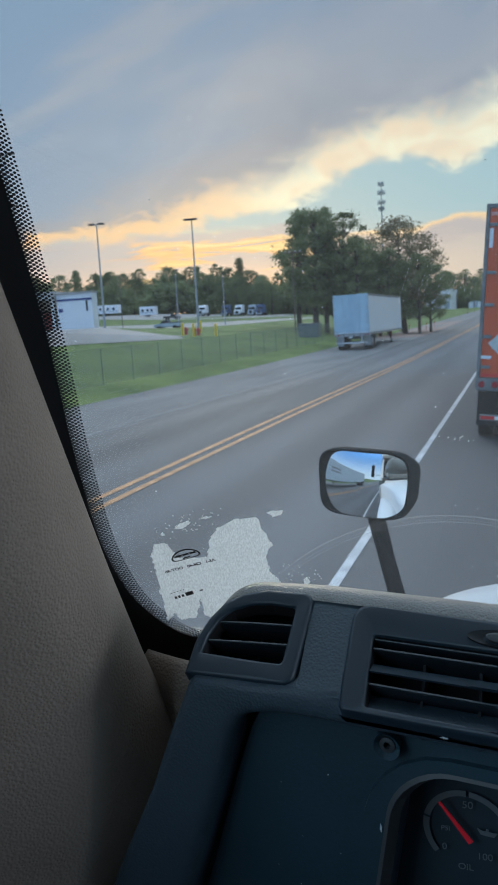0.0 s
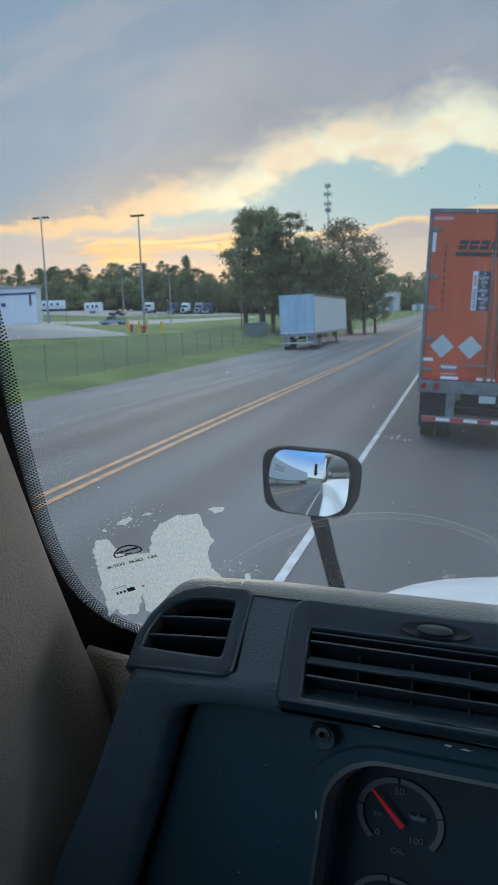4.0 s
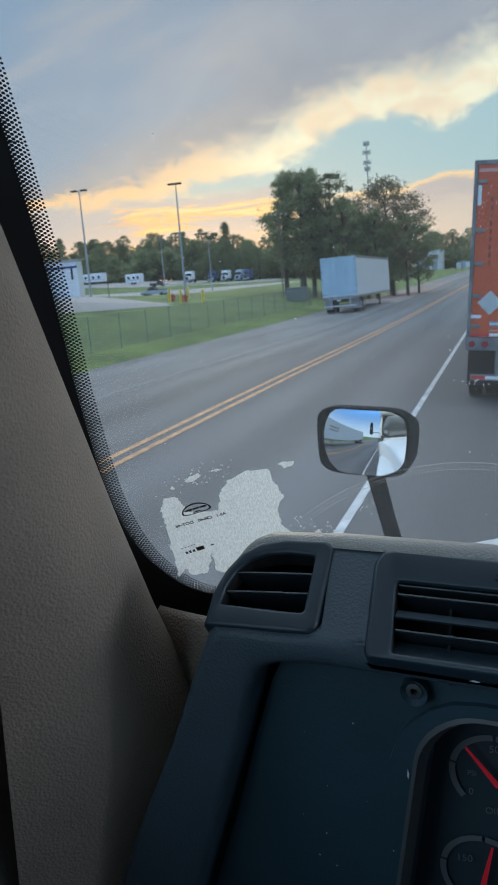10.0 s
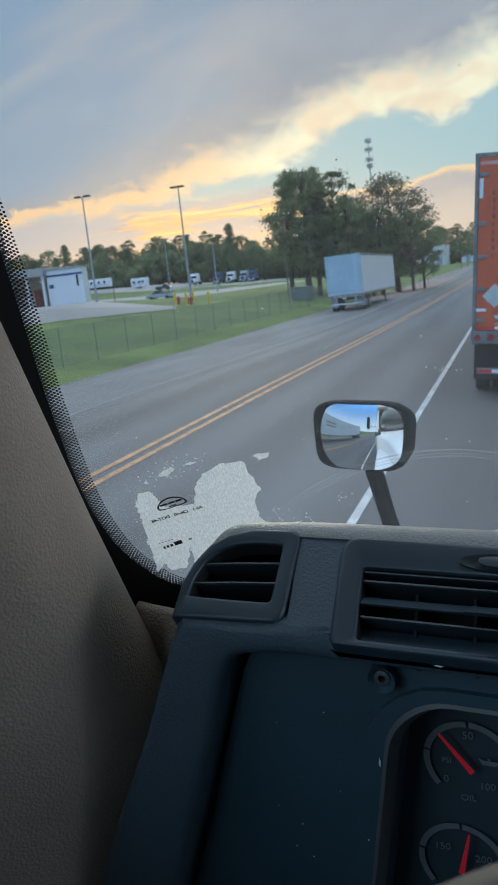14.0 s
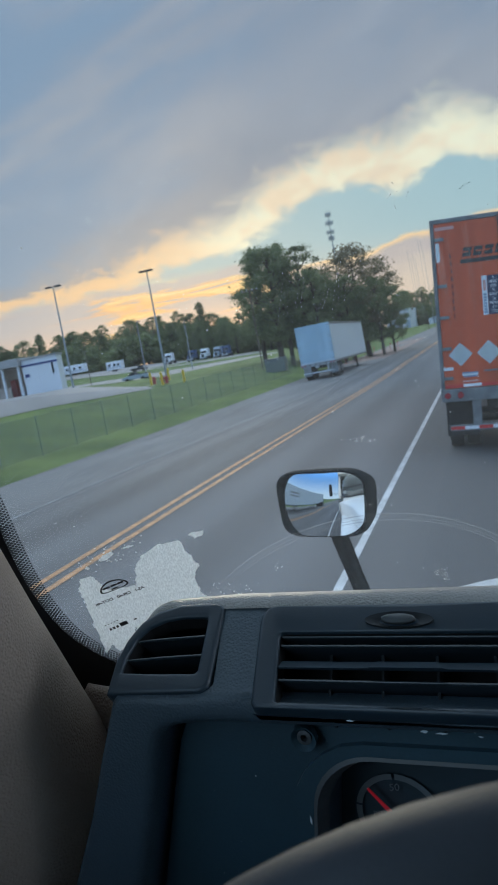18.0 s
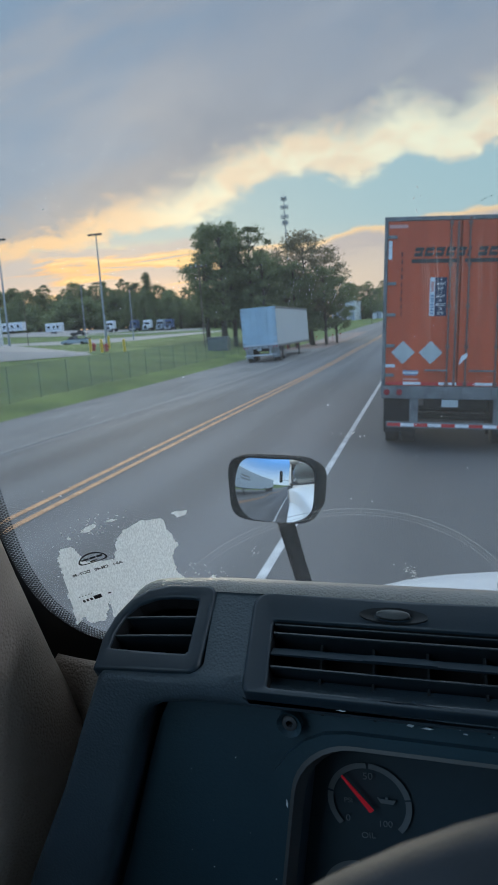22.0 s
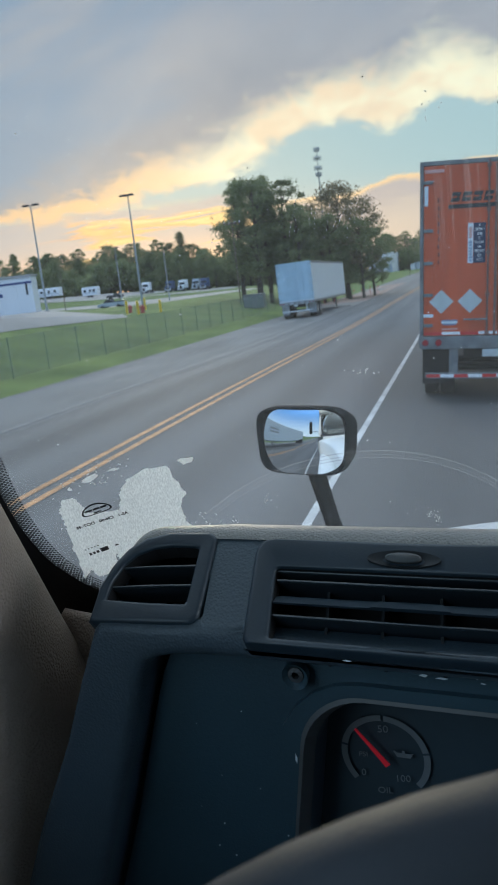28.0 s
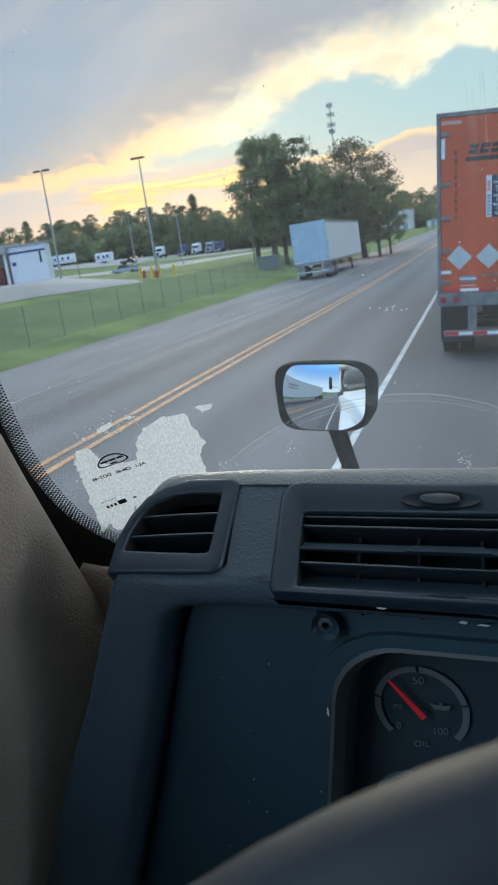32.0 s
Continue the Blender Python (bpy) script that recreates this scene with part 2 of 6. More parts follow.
def glass_material(name, tint=(0.95, 0.97, 0.97), gloss=0.8, dust=0.0):
    m = bpy.data.materials.new(name)
    m.use_nodes = True
    nt = m.node_tree
    nt.nodes.clear()
    N, L = nt.nodes.new, nt.links.new
    fr, tr, gl, mx, out = (N(k) for k in ("ShaderNodeFresnel", "ShaderNodeBsdfTransparent", "ShaderNodeBsdfGlossy", "ShaderNodeMixShader", "ShaderNodeOutputMaterial"))
    fr.inputs[0].default_value = 1.25
    tr.inputs[0].default_value = (*tint, 1)
    gl.inputs["Roughness"].default_value = 0.0
    gl.inputs[0].default_value = (gloss, gloss, gloss, 1)
    L(fr.outputs[0], mx.inputs[0]), L(tr.outputs[0], mx.inputs[1]), L(gl.outputs[0], mx.inputs[2]), L(mx.outputs[0], out.inputs[0])
    # pale veil for dusty glass, which also fogs the distance like haze
    if dust:
        veil, mx2 = N("ShaderNodeBsdfTranslucent"), N("ShaderNodeMixShader")
        veil.inputs[0].default_value = (0.8, 0.82, 0.84, 1)
        mx2.inputs[0].default_value = dust
        L(mx.outputs[0], mx2.inputs[1]), L(veil.outputs[0], mx2.inputs[2]), L(mx2.outputs[0], out.inputs[0])
    return m


def leather(name, color, pit=900.0, rough=0.62, strength=0.5):
    """Moulded plastic with a leather grain."""
    m = material(name, color, rough, var=0.18, scale=6.0, fine=pit, bump=0.0)
    nt = m.node_tree
    vo, bp, tc = nt.nodes.new("ShaderNodeTexVoronoi"), nt.nodes.new("ShaderNodeBump"), nt.nodes.new("ShaderNodeTexCoord")
    vo.feature = "SMOOTH_F1"
    vo.inputs["Scale"].default_value = pit * 0.45
    nt.links.new(tc.outputs["Object"], vo.inputs["Vector"])
    nt.links.new(vo.outputs["Distance"], bp.inputs["Height"])
    bp.inputs["Strength"].default_value, bp.inputs["Distance"].default_value = strength, 0.0015
    nt.links.new(bp.outputs[0], nt.nodes["Principled BSDF"].inputs["Normal"])
    return m


def thin_film(name, color, through, cover, var=0.2):
    """A thin pale layer on glass that lets light through from behind."""
    m = material(name, color, 0.9, var=var, scale=520, fine=1900, bump=0.0, stretch=(1.5, 1, 0.55))
    nt = m.node_tree
    N, L = nt.nodes.new, nt.links.new
    b, out = nt.nodes["Principled BSDF"], nt.nodes["Material Output"]
    tl, mx, tr, mx2 = N("ShaderNodeBsdfTranslucent"), N("ShaderNodeMixShader"), N("ShaderNodeBsdfTransparent"), N("ShaderNodeMixShader")
    L(b.inputs["Base Color"].links[0].from_socket, tl.inputs[0])
    mx.inputs[0].default_value, mx2.inputs[0].default_value = through, cover
    L(b.outputs[0], mx.inputs[1]), L(tl.outputs[0], mx.inputs[2])
    L(tr.outputs[0], mx2.inputs[1]), L(mx.outputs[0], mx2.inputs[2]), L(mx2.outputs[0], out.inputs[0])
    return m


ASPHALT = material("asphalt", (0.097, 0.095, 0.097), 0.85, var=0.28, scale=0.35, fine=60, bump=0.4, stretch=(1, 0.12, 1))
def wheel_tracks(m, lanes, half, width, amount):
    """Paler bands along the road where tyres have polished it."""
    nt = m.node_tree
    N, L = nt.nodes.new, nt.links.new
    b = nt.nodes["Principled BSDF"]
    tc, sep = N("ShaderNodeTexCoord"), N("ShaderNodeSeparateXYZ")
    L(tc.outputs["Object"], sep.inputs[0])

    def op(kind, a, v):
        n = N("ShaderNodeMath")
        n.operation = kind
        L(a, n.inputs[0])
        if isinstance(v, (int, float)):
            n.inputs[1].default_value = v
        else:
            L(v, n.inputs[1])
        return n.outputs[0]

    near = None
    for c in lanes:
        for s in (-half, half):
            d = op("ABSOLUTE", op("SUBTRACT", sep.outputs[0], c + s), 0.0)
            near = d if near is None else op("MINIMUM", near, d)
    mr, hs = N("ShaderNodeMapRange"), N("ShaderNodeHueSaturation")
    mr.interpolation_type = "SMOOTHSTEP"
    L(near, mr.inputs[0])
    mr.inputs[1].default_value, mr.inputs[2].default_value, mr.inputs[3].default_value, mr.inputs[4].default_value = 0.05, width, 1 + amount, 1 - amount
    L(b.inputs["Base Color"].links[0].from_socket, hs.inputs["Color"])
    L(mr.outputs[0], hs.inputs["Value"])
    L(hs.outputs[0], b.inputs["Base Color"])


wheel_tracks(ASPHALT, (-3.75, -7.85), 0.95, 0.85, 0.14)
OIL_STAIN = material("oil_stained_asphalt", (0.07, 0.07, 0.074), 0.75, var=0.3, scale=3, fine=50, bump=0.3)
SHOULDER = material("old_asphalt", (0.135, 0.133, 0.132), 0.9, var=0.25, scale=0.5, fine=50, bump=0.4, stretch=(1, 0.3, 1))
CONCRETE = material("concrete", (0.265, 0.245, 0.228), 0.9, var=0.15, scale=0.2, fine=12, bump=0.2)
GRASS = material("grass", (0.072, 0.124, 0.020), 0.95, var=0.35, scale=0.25, fine=9, bump=0.6, tint=(0.122, 0.165, 0.034))
YELLOW_PAINT = material("yellow_line_paint", (0.40, 0.208, 0.093), 0.75, var=0.3, scale=3, fine=40)
WHITE_PAINT = material("white_line_paint", (0.46, 0.46, 0.46), 0.75, var=0.25, scale=3, fine=40)
FADED_PAINT = material("faded_line_paint", (0.20, 0.20, 0.20), 0.85, var=0.3, scale=2, fine=40)
RED_SOIL = material("red_soil", (0.21, 0.15, 0.13), 0.95, var=0.3, scale=0.5, fine=8)
ORANGE = material("orange_trailer_paint", (0.50, 0.076, 0.02), 0.45, var=0.16, scale=1.2, fine=14, bump=0.05, stretch=(3, 3, 0.35))
TRAILER_WHITE = material("white_trailer_paint", (0.53, 0.58, 0.61), 0.45, var=0.08, scale=0.8, fine=9, bump=0.05)
# white trailer paint with the blue sky light on its rear mixed in
REAR_SKY_BLUE = material("white_paint_in_blue_sky_light", (0.36, 0.49, 0.58), 0.5, var=0.12, scale=1.5, fine=14, bump=0.05)
STEEL = material("weathered_steel", (0.17, 0.18, 0.185), 0.55, metal=0.35, var=0.3, scale=5, fine=40)
ROD_GREY = material("painted_lock_rod", (0.16, 0.085, 0.07), 0.6, var=0.35, scale=6, fine=40)
DARK_STEEL = material("dark_chassis_steel", (0.025, 0.026, 0.028), 0.6, var=0.3, scale=6, fine=40)
RUBBER = material("tyre_rubber", (0.018, 0.018, 0.019), 0.85, var=0.3, scale=9, fine=60)
TAPE_RED = plain("red_reflective_tape", (0.52, 0.03, 0.03), 0.35)
TAPE_WHITE = plain("white_reflective_tape", (0.75, 0.76, 0.78), 0.35)
LAMP_RED = plain("red_lamp_lens", (0.27, 0.015, 0.025), 0.25)
BLACK_INK = plain("black_lettering", (0.02, 0.02, 0.022), 0.5)
FADED_INK = plain("weathered_lettering", (0.16, 0.03, 0.02), 0.6)
BLUE_GREY = plain("blue_grey_print", (0.16, 0.22, 0.34), 0.5)
SALMON = plain("faded_pink_print", (0.55, 0.30, 0.27), 0.5)
NAVY = plain("navy_sticker", (0.012, 0.025, 0.07), 0.45)
PALE = plain("pale_sticker", (0.62, 0.68, 0.72), 0.45)
PLACARD = plain("silver_placard", (0.46, 0.50, 0.50), 0.5)
BARK = material("bark", (0.085, 0.065, 0.05), 0.95, var=0.35, scale=4, fine=25, bump=0.6, stretch=(1, 1, 0.25))
LEAF = material("tree_leaves", (0.185, 0.210, 0.100), 0.75, var=0.4, scale=1.5, fine=9, bump=0.0, vary=0.25)
LEAF_RUST = material("rusty_leaves", (0.215, 0.180, 0.105), 0.8, var=0.4, scale=1.5, fine=9, bump=0.0)
for leaf in (LEAF, LEAF_RUST):
    nt = leaf.node_tree
    b = nt.nodes["Principled BSDF"]
    tl, mx = nt.nodes.new("ShaderNodeBsdfTranslucent"), nt.nodes.new("ShaderNodeMixShader")
    nt.links.new(b.inputs["Base Color"].links[0].from_socket, tl.inputs[0])
    mx.inputs[0].default_value = 0.55
    nt.links.new(b.outputs[0], mx.inputs[1]), nt.links.new(tl.outputs[0], mx.inputs[2]), nt.links.new(mx.outputs[0], nt.nodes["Material Output"].inputs[0])
FENCE_GREY = material("dull_fence_wire", (0.135, 0.185, 0.140), 0.7, var=0.2, scale=4, fine=30)
GALVANISED = material("galvanised_steel", (0.32, 0.34, 0.35), 0.5, metal=0.5, var=0.15, scale=4, fine=30)
WOOD_POLE = material("weathered_pole_wood", (0.15, 0.11, 0.085), 0.9, var=0.3, scale=3, fine=30, stretch=(4, 4, 0.4))
SIDING = material("white_metal_siding", (0.66, 0.68, 0.70), 0.5, var=0.06, scale=1, fine=8)
BLUE_TRIM = plain("blue_trim", (0.02, 0.04, 0.16), 0.5)
GREY_ROOF = material("grey_metal_roof", (0.30, 0.30, 0.29), 0.6, var=0.12, scale=1, fine=6)
TAN_BLOCK = material("tan_block", (0.34, 0.29, 0.24), 0.85, var=0.15, scale=1, fine=8)
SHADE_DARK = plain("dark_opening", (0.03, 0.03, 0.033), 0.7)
YELLOW_POST = plain("yellow_post_paint", (0.62, 0.42, 0.03), 0.55)
RED_BOX = plain("red_box_paint", (0.33, 0.05, 0.045), 0.6)
CAB_WHITE = material("white_cab_paint", (0.72, 0.74, 0.76), 0.22, var=0.03, scale=1, fine=6, bump=0.0)
TRUCK_BLUE = plain("blue_truck_paint", (0.05, 0.08, 0.17), 0.35)
CAR_GREY = plain("grey_car_paint", (0.35, 0.40, 0.45), 0.3)
CAR_DARK = plain("dark_car_paint", (0.03, 0.03, 0.035), 0.3)
WINDOW_DARK = plain("dark_window_glass", (0.02, 0.025, 0.03), 0.08)
# cab
DASH = leather("dark_dash_plastic", (0.047, 0.070, 0.090), 1150, 0.52, 0.34)
DASH_SMOOTH = material("smooth_vent_plastic", (0.018, 0.031, 0.044), 0.42, var=0.12, scale=9, fine=700, bump=0.08)
VENT_GLOSS = material("satin_slat_plastic", (0.020, 0.028, 0.036), 0.36, var=0.12, scale=9, fine=700, bump=0.03)
# dash plastic paled to show the sky's sheen on its top
DASH_TOP_LIT = leather("dash_top_sky_lit", (0.225, 0.22, 0.21), 1300, 0.5, 0.6)
PILLAR = leather("taupe_pillar_trim", (0.305, 0.246, 0.202), 880, 0.68, 0.75)
LINER = material("grey_cab_liner", (0.13, 0.13, 0.13), 0.9, var=0.12, scale=4, fine=200)
# vent plastic darkened by the shade that vanes and slider recess sit in
VENT_SHADED = plain("shaded_recess_plastic", (0.011, 0.014, 0.017), 0.7)
# near-black for deep recesses: their shade is put into the colour
RECESS_SHADE = plain("recess_shade_black", (0.006, 0.006, 0.007), 0.8)
PANEL = material("panel_plastic", (0.024, 0.052, 0.071), 0.5, var=0.15, scale=8, fine=400, bump=0.12)
FRIT = plain("black_ceramic_band", (0.006, 0.006, 0.007), 0.4)
MIRROR_SHELL = material("mirror_shell_plastic", (0.007, 0.009, 0.011), 0.78, var=0.2, scale=15, fine=300, bump=0.1, spec=0.06)
WHEEL_SKIN = leather("steering_wheel_skin", (0.019, 0.022, 0.027), 1600, 0.58, 0.08)
WHEEL_SKIN.node_tree.nodes["Principled BSDF"].inputs["Specular IOR Level"].default_value = 0.25
BEZEL = plain("grey_bezel", (0.068, 0.072, 0.074), 0.55)
# black dial lifted to blue-grey for the reflection in its clear lens
DIAL_LENS_HAZE = plain("dial_with_lens_haze", (0.026, 0.044, 0.058), 0.6)
DIAL_MARK = plain("grey_dial_marks", (0.13, 0.15, 0.165), 0.6)
# faint emission added to the needle's red; no lamp stands behind it
NEEDLE_GLOW = plain("glowing_red_needle", (0.55, 0.015, 0.03), 0.5, glow=0.12)
CHROME = plain("bolt_steel", (0.05, 0.055, 0.06), 0.5, metal=0.0)
FLAKE = thin_film("peeling_white_film", (0.83, 0.86, 0.87), 0.80, 0.93, 0.17)
SCUFF = thin_film("dust_smear", (0.8, 0.82, 0.84), 0.7, 0.22)
DRIP = thin_film("dried_water_streak", (0.8, 0.82, 0.84), 0.7, 0.11)
SPECK = thin_film("dirt_specks", (0.85, 0.85, 0.85), 0.65, 0.85)
# the dust value covers real dust and added haze over the dark trees
GLASS = glass_material("windscreen_glass", dust=0.024)
DOOR_GLASS = glass_material("door_glass")
MIRROR = bpy.data.materials.new("mirror_silver")
MIRROR.use_nodes = True
MIRROR.node_tree.nodes["Principled BSDF"].inputs["Base Color"].default_value = (0.85, 0.87, 0.88, 1)
MIRROR.node_tree.nodes["Principled BSDF"].inputs["Metallic"].default_value = 1.0
MIRROR.node_tree.nodes["Principled BSDF"].inputs["Roughness"].default_value = 0.015


# ---- mesh tools ----
def thing(name, label, category, m=None, group="", kind=""):
    """An empty base that parents the parts of a thing."""
    ob = tagged(new(name), label, category, group, kind)
    ob.empty_display_size = 0.1
    if m is not None:
        ob.matrix_world = m
    return ob


def part(name, bm, mat, parent=None, label="", smooth=False):
    me = bpy.data.meshes.new(name)
    if smooth:
        for f in bm.faces:
            f.smooth = True
    bm.to_mesh(me)
    bm.free()
    for k in mat if isinstance(mat, (list, tuple)) else (mat,):
        me.materials.append(k)
    ob = new(name, me)
    if parent is not None:
        ob.parent = parent
    if label:
        ob["label"] = label
    return ob


def box(x0, x1, y0, y1, z0, z1, bevel=0.0, bm=None, seg=2):
    own = bmesh.new()
    bmesh.ops.create_cube(own, size=1)
    for v in own.verts:
        v.co = Vector((x0 + (v.co.x + 0.5) * (x1 - x0), y0 + (v.co.y + 0.5) * (y1 - y0), z0 + (v.co.z + 0.5) * (z1 - z0)))
    if bevel:
        bmesh.ops.bevel(own, geom=own.edges[:], offset=bevel, segments=seg, affect="EDGES", profile=0.6)
    return join(bm, own)


def join(bm, own):
    if bm is None:
        return own
    me = bpy.data.meshes.new("joined")
    own.to_mesh(me)
    own.free()
    bm.from_mesh(me)
    bpy.data.meshes.remove(me)
    return bm


def rod(p, q, r0, r1=None, seg=10, bm=None, caps=True):
    bm = bm or bmesh.new()
    p, q = Vector(p), Vector(q)
    r1 = r0 if r1 is None else r1
    t = (q - p).to_track_quat("Z", "Y").to_matrix()
    rings = [[bm.verts.new(c + t @ Vector((r * math.cos(a), r * math.sin(a), 0))) for a in (2 * math.pi * k / seg for k in range(seg))] for c, r in ((p, r0), (q, r1))]
    for k in range(seg):
        bm.faces.new((rings[0][k], rings[0][(k + 1) % seg], rings[1][(k + 1) % seg], rings[1][k]))
    if caps:
        bm.faces.new(rings[0][::-1]), bm.faces.new(rings[1])
    return bm


def tube(points, r, seg=10, bm=None):
    """A round bar along a line of points."""
    bm = bm or bmesh.new()
    pts = [Vector(p) for p in points]
    rings = []
    for k, p in enumerate(pts):
        d = (pts[min(k + 1, len(pts) - 1)] - pts[max(k - 1, 0)]).to_track_quat("Z", "Y").to_matrix()
        rr = r[k] if isinstance(r, (list, tuple)) else r
        rings.append([bm.verts.new(p + d @ Vector((rr * math.cos(2 * math.pi * j / seg), rr * math.sin(2 * math.pi * j / seg), 0))) for j in range(seg)])
    for a, b in zip(rings, rings[1:]):
        best = min(range(seg), key=lambda o: (a[0].co - b[o].co).length)
        for j in range(seg):
            bm.faces.new((a[j], a[(j + 1) % seg], b[(j + 1 + best) % seg], b[(j + best) % seg]))
    bm.faces.new(rings[0][::-1]), bm.faces.new(rings[-1])
    return bm


def sheet(points, d, bm=None):
    """A flat polygon with thickness along the vector d."""
    bm = bm or bmesh.new()
    a = [bm.verts.new(p) for p in points]
    b = [bm.verts.new(Vector(p) + Vector(d)) for p in points]
    n = len(a)
    bm.faces.new(a[::-1]), bm.faces.new(b)
    for k in range(n):
        bm.faces.new((a[k], a[(k + 1) % n], b[(k + 1) % n], b[k]))
    bmesh.ops.recalc_face_normals(bm, faces=bm.faces[:])
    return bm


def around(loop, n):
    """n points spread evenly along a closed loop of 2D points."""
    loop = [Vector(p) for p in loop]
    seg = [(loop[(k + 1) % len(loop)] - loop[k]).length for k in range(len(loop))]
    total, out = sum(seg), []
    for i in range(n):
        d, k = total * i / n, 0
        while d > seg[k]:
            d -= seg[k]
            k += 1
        out.append(loop[k].lerp(loop[(k + 1) % len(loop)], d / seg[k]))
    return out


def ring(outer, inner, place, d, rise=0.0, bm=None):
    """A plate with an opening: two loops with as many points each; place() puts a 2D point in space; d is the thickness."""
    bm = bm or bmesh.new()
    d = Vector(d)
    o1, i1 = [bm.verts.new(place(p)) for p in outer], [bm.verts.new(Vector(place(p)) + d * rise) for p in inner]
    o0, i0 = [bm.verts.new(v.co - d) for v in o1], [bm.verts.new(v.co - d) for v in i1]
    n = len(o1)
    for k in range(n):
        j = (k + 1) % n
        bm.faces.new((o1[k], o1[j], i1[j], i1[k])), bm.faces.new((o0[j], o0[k], i0[k], i0[j]))
        bm.faces.new((o0[k], o0[j], o1[j], o1[k])), bm.faces.new((i0[j], i0[k], i1[k], i1[j]))
    bmesh.ops.recalc_face_normals(bm, faces=bm.faces[:])
    return bm


def letters(text, size, m, mat, parent, name="lettering", depth=0.0008, squeeze=1.0, bold=0.0):
    """Writing in the built-in font, as a mesh; m maps its flat x, y plane to the parent's space."""
    cu = bpy.data.curves.new("writing", "FONT")
    cu.body, cu.size, cu.align_x, cu.align_y, cu.extrude, cu.offset = text, size, "CENTER", "CENTER", depth, bold
    tmp = new("writing", cu)
    me = bpy.data.meshes.new_from_object(tmp.evaluated_get(bpy.context.evaluated_depsgraph_get()))
    bpy.data.objects.remove(tmp)
    me.transform(m @ Matrix.Diagonal((squeeze, 1, 1, 1)))
    me.materials.clear()
    me.materials.append(mat)
    ob = new(name, me)
    ob.parent = parent
    return ob


# ---- ground ----
CROSS = [(-700, 2.4), (-130, 2.4), (-45, 2.2), (-33, 1.5), (-26.3, 1.05), (-18.2, 0.02), (-17.0, -0.05), (-15.2, -0.28), (-9.95, -0.06), (-5.95, 0.0), (-1.85, -0.03), (-1.0, -0.03), (1.8, -0.235), (3.0, -0.32), (8, -0.3), (60, 0.2), (700, 0.6)]
# the road dips ahead and climbs again: height along it, and the share of the dip across it
DIP = [(-600, 0.0), (12, 0.0), (20, -0.07), (30, -0.2), (40, -0.32), (52, -0.38), (62, -0.36), (100, -0.36), (175, 0.0), (300, 0.55), (400, 0.95), (4000, 0.95)]
SHARE = [(-4000, 0.0), (-24, 0.0), (-18.2, 0.1), (-15.2, 0.5), (-12.5, 0.55), (-9.95, 1.0), (-5.95, 0.75), (-1.85, 0.0), (4000, 0.0)]


def along(points, v):
    for (a, p), (b, q) in zip(points, points[1:]):
        if v <= b:
            return p + (q - p) * (v - a) / (b - a)
    return points[-1][1]


def ground_z(x, y):
    for (a, za), (b, zb) in zip(CROSS, CROSS[1:]):
        if x <= b:
            z = za + (zb - za) * (x - a) / (b - a)
            break
    bump = 0.55 * max(0.0, min(1.0, (64 - y) / 22))
    for a, b, wa, wb in ((-45, -33, 0.0, 0.55), (-33, -26.3, 0.55, 1.0), (-26.3, -18.2, 1.0, 0.0)):
        if a <= x <= b:
            z += bump * (wa + (wb - wa) * (x - a) / (b - a))
    if x < -35 and y > 82:
        z -= 1.0 * min(1.0, (-35 - x) / 8) * min(1.0, (y - 82) / 12) * max(0.0, min(1.0, (200 - y) / 50))
    if x < -18 and y > 180:
        z -= 0.9 * min(1.0, (-18 - x) / 8) * min(1.0, (y - 180) / 100) * max(0.0, min(1.0, (x + 80) / 20))
    near = min(1, max(0, (x + 45) / 20))
    if x < -60:
        z += 0.0007 * (min(-x, 125.0) - 60) ** 2 * max(0.0, min(1.0, (y - 120) / 100))
    share = along(SHARE, x)
    if x > -24:
        share += (max(0.0, min(1.0, (x + 24) / 10)) - share) * max(0.0, min(1.0, (y - 60) / 60))
    return z + share * along(DIP, y) + (1 - share) * near * 0.0022 * max(0, min(y, 400) - 70)


def terrain(name, xs, ys, mat, lift, keep=None, label="", category=""):
    bm = bmesh.new()
    vs = [[bm.verts.new((x, y, ground_z(x, y) + lift)) for x in xs] for y in ys]
    for r0, r1, y0, y1 in zip(vs, vs[1:], ys, ys[1:]):
        for k in range(len(xs) - 1):
            if keep is None or keep((xs[k] + xs[k + 1]) / 2, (y0 + y1) / 2):
                bm.faces.new((r0[k], r0[k + 1], r1[k + 1], r1[k]))
    bmesh.ops.delete(bm, geom=[v for v in bm.verts if not v.link_faces], context="VERTS")
    return tagged(part(name, bm, mat), label, category, kind="structure")


def steps(a, b, d):
    n = max(1, round((b - a) / d))
    return [a + (b - a) * k / n for k in range(n + 1)]


KNOTS_Y = [-600, -200, -100, -50, 0, 20, 25, 30, 36, 42, 46, 50, 54, 58, 61, 64, 67, 70, 74, 80, 86, 92, 96, 100, 104, 110, 116, 122, 130, 140, 150, 165, 180, 200, 220, 260, 300, 350, 400, 500, 700, 1500, 4000]
GX = [-4000, -700, -300, -200, -130, -100, -80, -60, -55, -50, -45, -42, -39, -36, -33, -31, -29.5, -28, -26.3, -25.3, -24, -22, -20, -18.2, -17.0, -16.0, -15.2, -14, -12.5, -9.95, -8, -5.95, -1.85, -1.0, 1.8, 3.0, 8, 60, 700, 4000]
CROSS[0], CROSS[-1] = (-4000, 2.4), (4000, 0.6)
terrain("ground", GX, KNOTS_Y, GRASS, 0.0, label="mown green grass verge and bank", category="grass")
ROAD_Y = steps(-200, 70, 5) + [100, 140, 180, 220, 260, 300, 350, 400, 500, 700]
